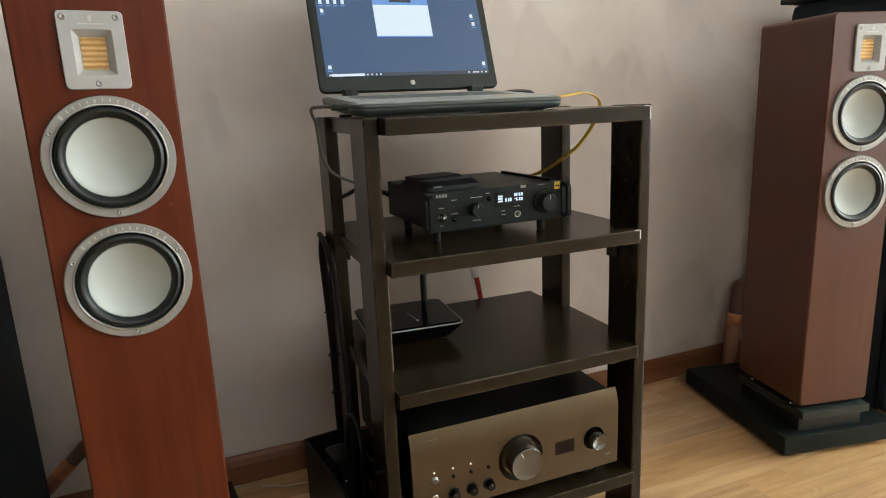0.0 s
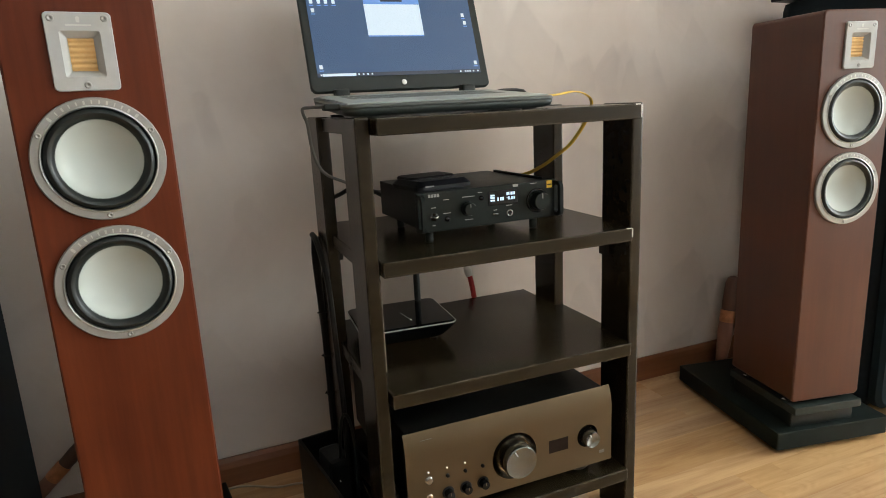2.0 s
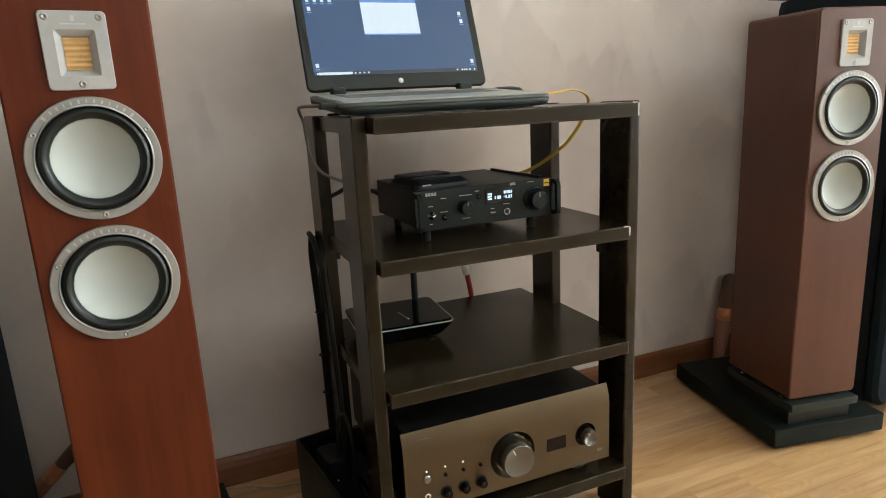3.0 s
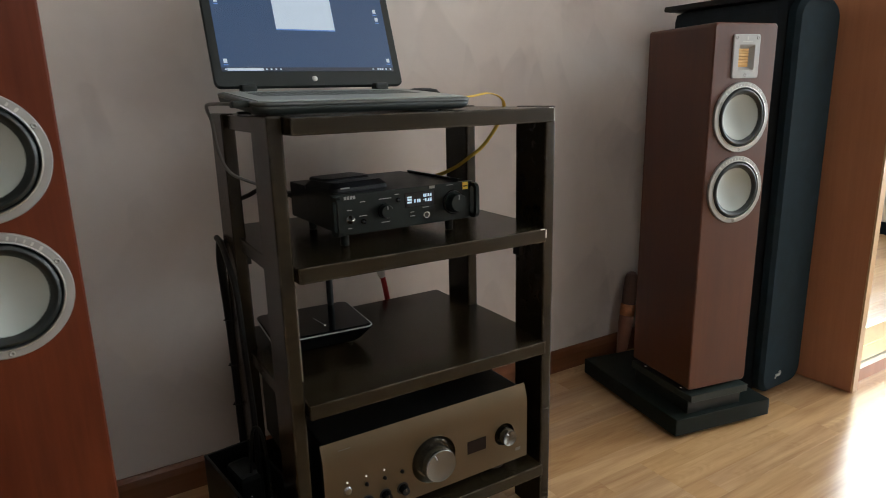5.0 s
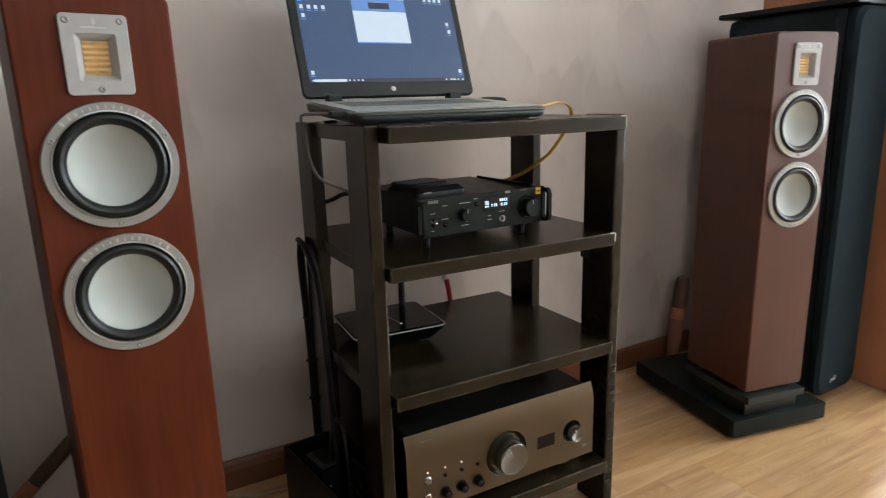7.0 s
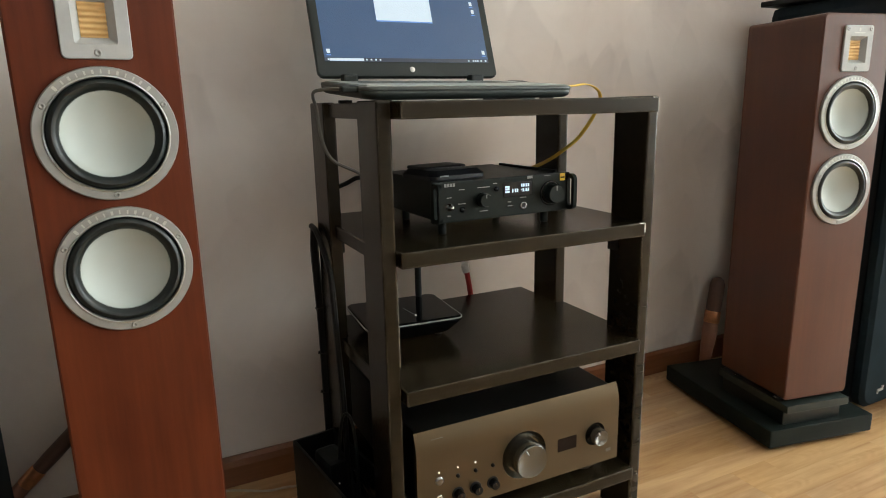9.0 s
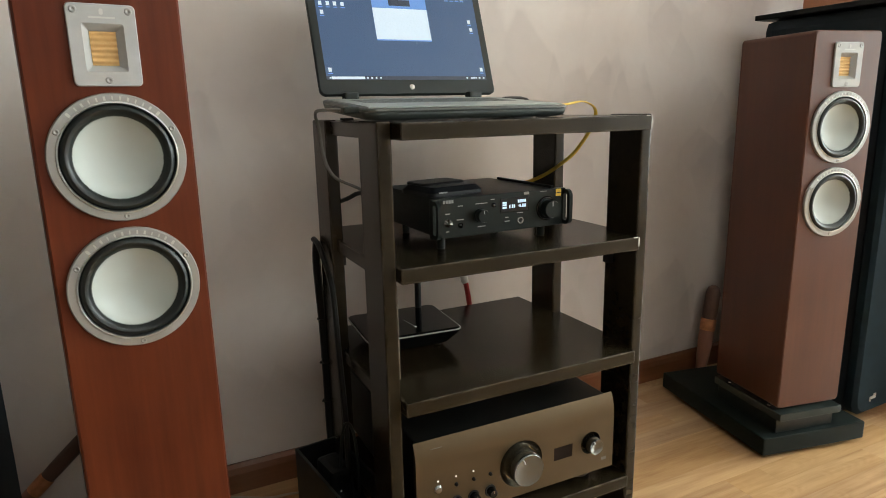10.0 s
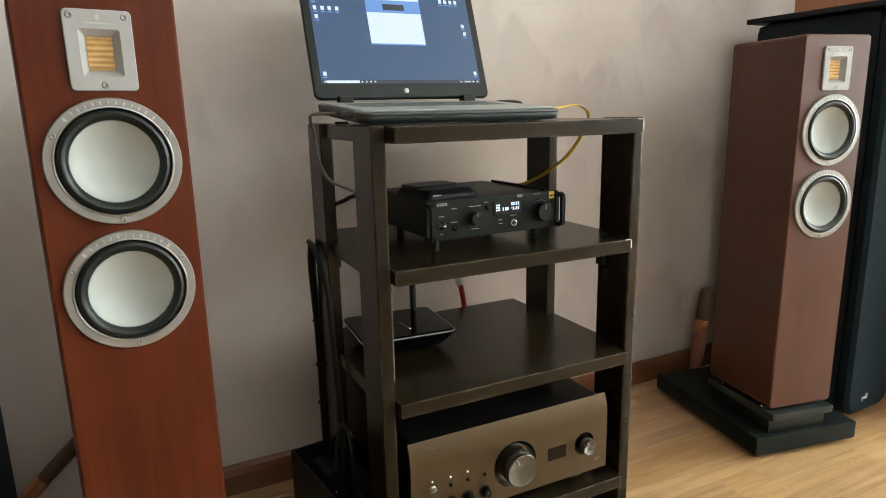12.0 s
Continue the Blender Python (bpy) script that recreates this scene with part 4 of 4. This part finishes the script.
part("lamp", turned([(0.0022, 0), (0.0018, 0.0008), (0, 0.001)], pose(0.012, -0.045, 0.0457), 12), M_LED, router)
part("light_bar", boxed((-0.0008, -0.040, 0.0455), (0.0008, 0.005, 0.0461), 0.0, pose(0.004, 0, 0, 0, 0, 10)), M_SILVER, router)
part("aerial", turned([(0.0, 0.175), (0.005, 0.174), (0.0068, 0.16), (0.0072, 0.02), (0.006, 0.0), (0, 0)], pose(0.060, 0.072, 0.036), 16), M_BLACK, router, "black rod aerial", True)
for x in (-0.06, 0.06):
    for y in (-0.04, 0.04):
        part("foot", turned([(0, 0.007), (0.007, 0.007), (0.007, 0), (0, 0)], pose(x, y, 0), 14), M_RUBBER, router)

# ---- integrated amplifier on the lowest shelf ----
amp = thing("integrated_amplifier", pose(0.0185, 0.0125, 0.1195, 0, 0, 0.0), "champagne aluminium integrated amplifier with a large volume knob", "amplifier")
AW, AB, AT = 0.434, 0.0270, 0.1845
part("case", boxed((0.008, 0.0122, AB + 0.004), (AW - 0.008, 0.395, AT - 0.006), 0.003), M_AMPDARK, amp, "dark metal case")
DIALS = ((0.2145, 0.0925, 0.0330, 0.028), (0.377, 0.0922, 0.0165, 0.020))
BOWL, FLAT = 1.40, 0.720


def amp_front():
    """The front plate: flat below with two round openings for the dials, rolled back towards the top."""
    bm = bmesh.new()
    rows = []
    for k in range(18):
        u = 0.0 if k == 0 else FLAT + (1 - FLAT) * (k - 1) / 16
        y = 0.0 if k < 2 else 0.0105 * ((u - FLAT) / (1 - FLAT)) ** 2
        z = AB + (AT - AB) * u
        rows.append([bm.verts.new((x, y, z)) for x in (0, AW)] + [bm.verts.new((x, 0.0118, z)) for x in (AW, 0)])
    for n, (a, b) in enumerate(zip(rows, rows[1:])):
        for k in range(4):
            if n or k:
                bm.faces.new((a[k], a[(k + 1) % 4], b[(k + 1) % 4], b[k]))
    bm.faces.new(rows[0][::-1])
    bm.faces.new(rows[-1])
    edges = [bm.edges.get(pair) or bm.edges.new(pair) for pair in ((rows[0][0], rows[0][1]), (rows[0][1], rows[1][1]), (rows[1][1], rows[1][0]), (rows[1][0], rows[0][0]))]
    for x, z, r, length in DIALS:
        ring = [bm.verts.new((x + BOWL * r * math.cos(math.pi * k / 24), 0.0, z + BOWL * r * math.sin(math.pi * k / 24))) for k in range(48)]
        edges += [bm.edges.new(pair) for pair in zip(ring, ring[1:] + ring[:1])]
    bmesh.ops.triangle_fill(bm, use_beauty=True, use_dissolve=False, edges=edges, normal=(0, -1, 0))
    return bm


panel = part("front_panel", amp_front(), M_AMP, amp, "champagne aluminium front")


def dial(x, z, r, length):
    part("dial_bowl", turned([(0, -0.0095), (r * 1.06, -0.0095), (r * 1.16, -0.0085), (r * 1.27, -0.0055), (r * 1.36, -0.0016), (r * (BOWL + 0.004), 0.0004), (r * (BOWL + 0.03), 0.0004), (r * (BOWL + 0.035), 0.0)], pose(x, 0, z) @ FRONT, 56), M_LIP, panel, "dished recess round the dial", True)
    d = part("dial", turned([(r * 0.98, -0.009), (r, length * 0.25), (r * 0.985, length * 0.82), (r * 0.95, length * 0.965), (r * 0.925, length), (r * 0.90, length - 0.0006)], pose(x, 0, z) @ FRONT, 64), M_DIAL, panel, "silver control dial", True)
    part("dial_face", turned([(r * 0.925, length), (r * 0.90, length - 0.0004), (0, length - 0.0042)], pose(x, 0, z) @ FRONT, 64), M_SPUN, d, "spun metal face", True)
    part("pointer", boxed((-0.0008, -length - 0.0004, r * 0.55), (0.0008, -length + 0.002, r * 0.84), 0.0, pose(x, 0, z, 0, -28, 0)), M_WHITE, d)


for x, z, r, length in DIALS:
    dial(x, z, r, length)
part("indicator_window", boxed((0.289, -0.0008, 0.0765), (0.332, 0.0005, 0.103)), M_WINDOW, panel, "dark indicator window")
for k, x in enumerate((0.041, 0.077, 0.112, 0.147)):
    if k < 3:
        part("lamp", turned([(0.0017, 0), (0.0015, 0.0010), (0, 0.0014)], pose(x, 0, 0.1072) @ FRONT, 12), M_LED, panel, "small lit lamp")
    r = 0.0066 if k == 0 else 0.0030
    part("button", turned([(r * 1.2, 0), (r * 1.2, 0.0008), (r, 0.001), (r, 0.004), (r * 0.8, 0.0046), (0, 0.0046)], pose(x, 0, 0.0915) @ FRONT, 24), M_DIAL if k == 0 else M_AMPDARK, panel)
for x in (0.077, 0.112, 0.147):
    part("tone_recess", turned([(0, 0.0005), (0.0098, 0.0006), (0.0112, 0.0012), (0.0118, 0)], pose(x, 0, 0.0570) @ FRONT, 28), M_BLACK, panel)
    t = part("tone_knob", turned([(0.0080, 0.0008), (0.0080, 0.013), (0.0070, 0.0145), (0, 0.0145)], pose(x, 0, 0.0570) @ FRONT, 28), M_GLOSSBLACK, panel, "", True)
    part("pointer", boxed((-0.0006, -0.0150, 0.001), (0.0006, -0.0140, 0.0068), 0.0, pose(x, 0, 0.0570)), M_DIAL, t)
part("headphone_jack", turned([(0.003, 0.0004), (0.0055, 0.0016), (0.0062, 0)], pose(0.041, 0, 0.0570) @ FRONT, 24), M_CHROME, panel)
part("maker_mark", boxed((0.030, 0.0043, 0.1660), (0.052, 0.0075, 0.1695)), M_GREYCABLE, panel)
part("maker_mark", boxed((0.405, -0.0006, 0.0465), (0.417, 0.0004, 0.0525)), M_GREYCABLE, panel)
for x in (0.05, AW - 0.05):
    for y in (0.05, 0.34):
        part("foot", turned([(0, 0.028), (0.026, 0.028), (0.026, 0.006), (0.022, 0.0), (0, 0)], pose(x, y, 0), 24), M_RUBBER, amp)

# ---- clutter beside the rack ----
crate = thing("open_box", pose(-0.120, 0.340, FLOOR_Z, 0, 0, 8), "open black plastic box with cables on the floor", "box")
for lo, hi in (((0, -0.30, 0.0), (0.095, 0.0, 0.006)), ((0, -0.30, 0.0065), (0.006, 0.0, 0.178)), ((0.089, -0.30, 0.0065), (0.095, 0.0, 0.178)), ((0.0065, -0.006, 0.0065), (0.0885, 0.0, 0.178)), ((0.0065, -0.30, 0.0065), (0.0885, -0.294, 0.178))):
    part("box_side", boxed(lo, hi, 0.001), M_BLACK, crate)
adapter = thing("power_adapter", pose(-0.058, 0.265, FLOOR_Z + 0.0065, 0, 0, 9), "black plug-in power adapter standing in the box", "power adapter")
part("body", boxed((-0.024, -0.04, 0), (0.024, 0.04, 0.165), 0.012), M_BLACK, adapter)
part("lamp", turned([(0.0011, 0), (0, 0.0008)], pose(-0.006, -0.0402, 0.12) @ FRONT, 10), M_LED, adapter)


def cable(name, points, radius, material, label, flat=1.0):
    return solid(name, tube(points, radius, flat), material, label, "cable", smooth=True)


cable("power_cable", [(-0.034, 0.24, 0.012), (-0.036, 0.235, 0.16), (-0.033, 0.25, 0.28), (-0.034, 0.265, 0.40), (-0.036, 0.276, 0.52), (-0.038, 0.310, 0.57), (-0.039, 0.350, 0.60), (-0.038, 0.392, 0.605)], 0.0060, M_BLACK, "black mains cable hanging beside the rack")
cable("power_cable", [(-0.056, 0.245, 0.02), (-0.052, 0.238, 0.16), (-0.046, 0.228, 0.245), (-0.038, 0.214, 0.268), (-0.031, 0.202, 0.245), (-0.028, 0.196, 0.17), (-0.032, 0.19, 0.02)], 0.0032, M_LAPTOP, "dark grey cable arching out of the box")
tied = cable("speaker_cable", [(-0.028, 0.388, 0.10), (-0.030, 0.388, 0.172), (-0.030, 0.388, 0.30), (-0.031, 0.388, 0.399), (-0.034, 0.388, 0.488), (-0.036, 0.388, 0.56), (-0.032, 0.390, 0.600)], 0.0085, M_BLACK, "black cable tied along the rear post")
for z in (0.24, 0.33, 0.43):
    part("cable_tie", boxed((-0.0400, 0.3780, z - 0.002), (-0.0205, 0.3980, z + 0.002), 0.001), M_BLACK, tied)
    part("cable_tie", boxed((-0.0440, 0.3850, z + 0.0005), (-0.0390, 0.3870, z + 0.0035), 0.0006), M_BLACK, tied)
usb = cable("usb_cable", [(-0.050, 0.084, 0.8670), (-0.062, 0.096, 0.8675), (-0.068, 0.135, 0.8675), (-0.071, 0.180, 0.8655), (-0.065, 0.212, 0.856), (-0.058, 0.22, 0.838), (-0.054, 0.22, 0.797), (-0.045, 0.22, 0.765), (-0.029, 0.22, 0.745), (0.007, 0.22, 0.727), (0.05, 0.27, 0.705), (0.10, 0.335, 0.690), (0.16, 0.345, 0.670)], 0.0028, M_GREYCABLE, "thin grey cable looping from the laptop")
part("plug", boxed((-0.057, 0.071, 0.8610), (-0.0310, 0.092, 0.8715), 0.003), M_LAPTOP, usb, "dark moulded plug")
cable("signal_cable", [(-0.010, 0.398, 0.640), (-0.009, 0.385, 0.662), (-0.006, 0.330, 0.684), (0.004, 0.270, 0.702), (0.022, 0.255, 0.712), (0.07, 0.30, 0.700), (0.125, 0.335, 0.668)], 0.0042, M_BLACK, "black cable behind the headphone amplifier")
cable("network_cable", [(0.330, 0.075, 0.868), (0.372, 0.085, 0.869), (0.405, 0.110, 0.871), (0.452, 0.142, 0.874), (0.492, 0.166, 0.869), (0.516, 0.178, 0.857), (0.521, 0.184, 0.838), (0.513, 0.192, 0.812), (0.499, 0.198, 0.788), (0.480, 0.203, 0.765), (0.455, 0.210, 0.746), (0.436, 0.236, 0.724), (0.425, 0.285, 0.704), (0.400, 0.330, 0.690), (0.33, 0.345, 0.672)], 0.0042, M_YELLOW, "flat yellow network cable draped over the rack", 0.35)
cable("red_cable", [(0.356, 0.462, 0.441), (0.362, 0.462, 0.41), (0.368, 0.462, 0.37), (0.38, 0.46, 0.28), (0.35, 0.46, 0.16)], 0.0065, M_RED, "red cable hanging behind the rack")
solid("cable_plug", turned([(0, 0), (0.009, 0.001), (0.010, 0.02), (0.006, 0.026), (0, 0.027)], pose(0.355, 0.462, 0.438, 0, -12, 0), 16), M_WHITE, "white plug on the red cable's end", "plug", smooth=True)
cable("floor_cable", [(-0.36, 0.470, -0.0042), (-0.29, 0.500, -0.0042), (-0.239, 0.502, -0.0042), (-0.165, 0.462, -0.0042), (-0.120, 0.455, -0.0042), (-0.07, 0.44, -0.0042)], 0.0026, M_BEIGE, "thin beige cable lying on the floor")


def wooden_leg(m, label, k=1.0, more=0.0, low=0.0):
    """A long rod: dark rounded top, copper band, lighter wooden foot; k widens it, more lengthens its top, low its foot."""
    ob = thing("wooden_leg", m, label, "wooden leg", "wooden legs by the wall")
    part("foot", turned([(0, -low), (0.013 * k, -low), (0.017 * k, 0.05), (0.0215 * k, 0.12), (0.0205 * k, 0.15)], None, 20), M_PINKWOOD, ob, "reddish lower part", True)
    part("band", turned([(0.0205 * k, 0.148), (0.0218 * k, 0.151), (0.0218 * k, 0.184), (0.0205 * k, 0.187)], None, 24), M_COPPER, ob, "copper band", True)
    part("top", turned([(0.0195 * k, 0.185), (0.021 * k, 0.21), (0.0205 * k, 0.272 + more), (0.016 * k, 0.289 + more), (0.008 * k, 0.296 + more), (0, 0.298 + more)], None, 20), M_HANDLE, ob, "dark rounded top", True)
    return ob


wooden_leg(pose(1.2445, 0.497, FLOOR_Z, -2.0, 9.8, 0), "slim wooden leg with a copper band against the wall", 1.12)
wooden_leg(pose(-0.7196, 0.480, 0.0360, 0, 47, 0), "dark wooden leg with a copper band slanting by the wall", 0.72, 0.09, 0.052)

# floor boards, laid along the wall, cut to length at the side walls
BOARD_L, BOARD_W = 1.285, 0.192


def board_mesh(length):
    return mesh_of("floor_board", boxed((0.0001, 0.0001, -0.010), (length - 0.0001, BOARD_W - 0.0001, 0.0), 0.0004), M_FLOOR)


whole_board = board_mesh(BOARD_L)
row = 0
y = 0.414
while y > Y0 - 0.1:
    x = X0 - (row * 0.47) % BOARD_L
    while x < X1 - 0.01:
        start, stop = max(x, X0), min(x + BOARD_L, X1)
        ob = new("floor_board", whole_board if stop - start > BOARD_L - 0.001 else board_mesh(stop - start))
        ob.parent = floor
        ob.location = (start, y, 0)
        x += BOARD_L
    y -= BOARD_W
    row += 1
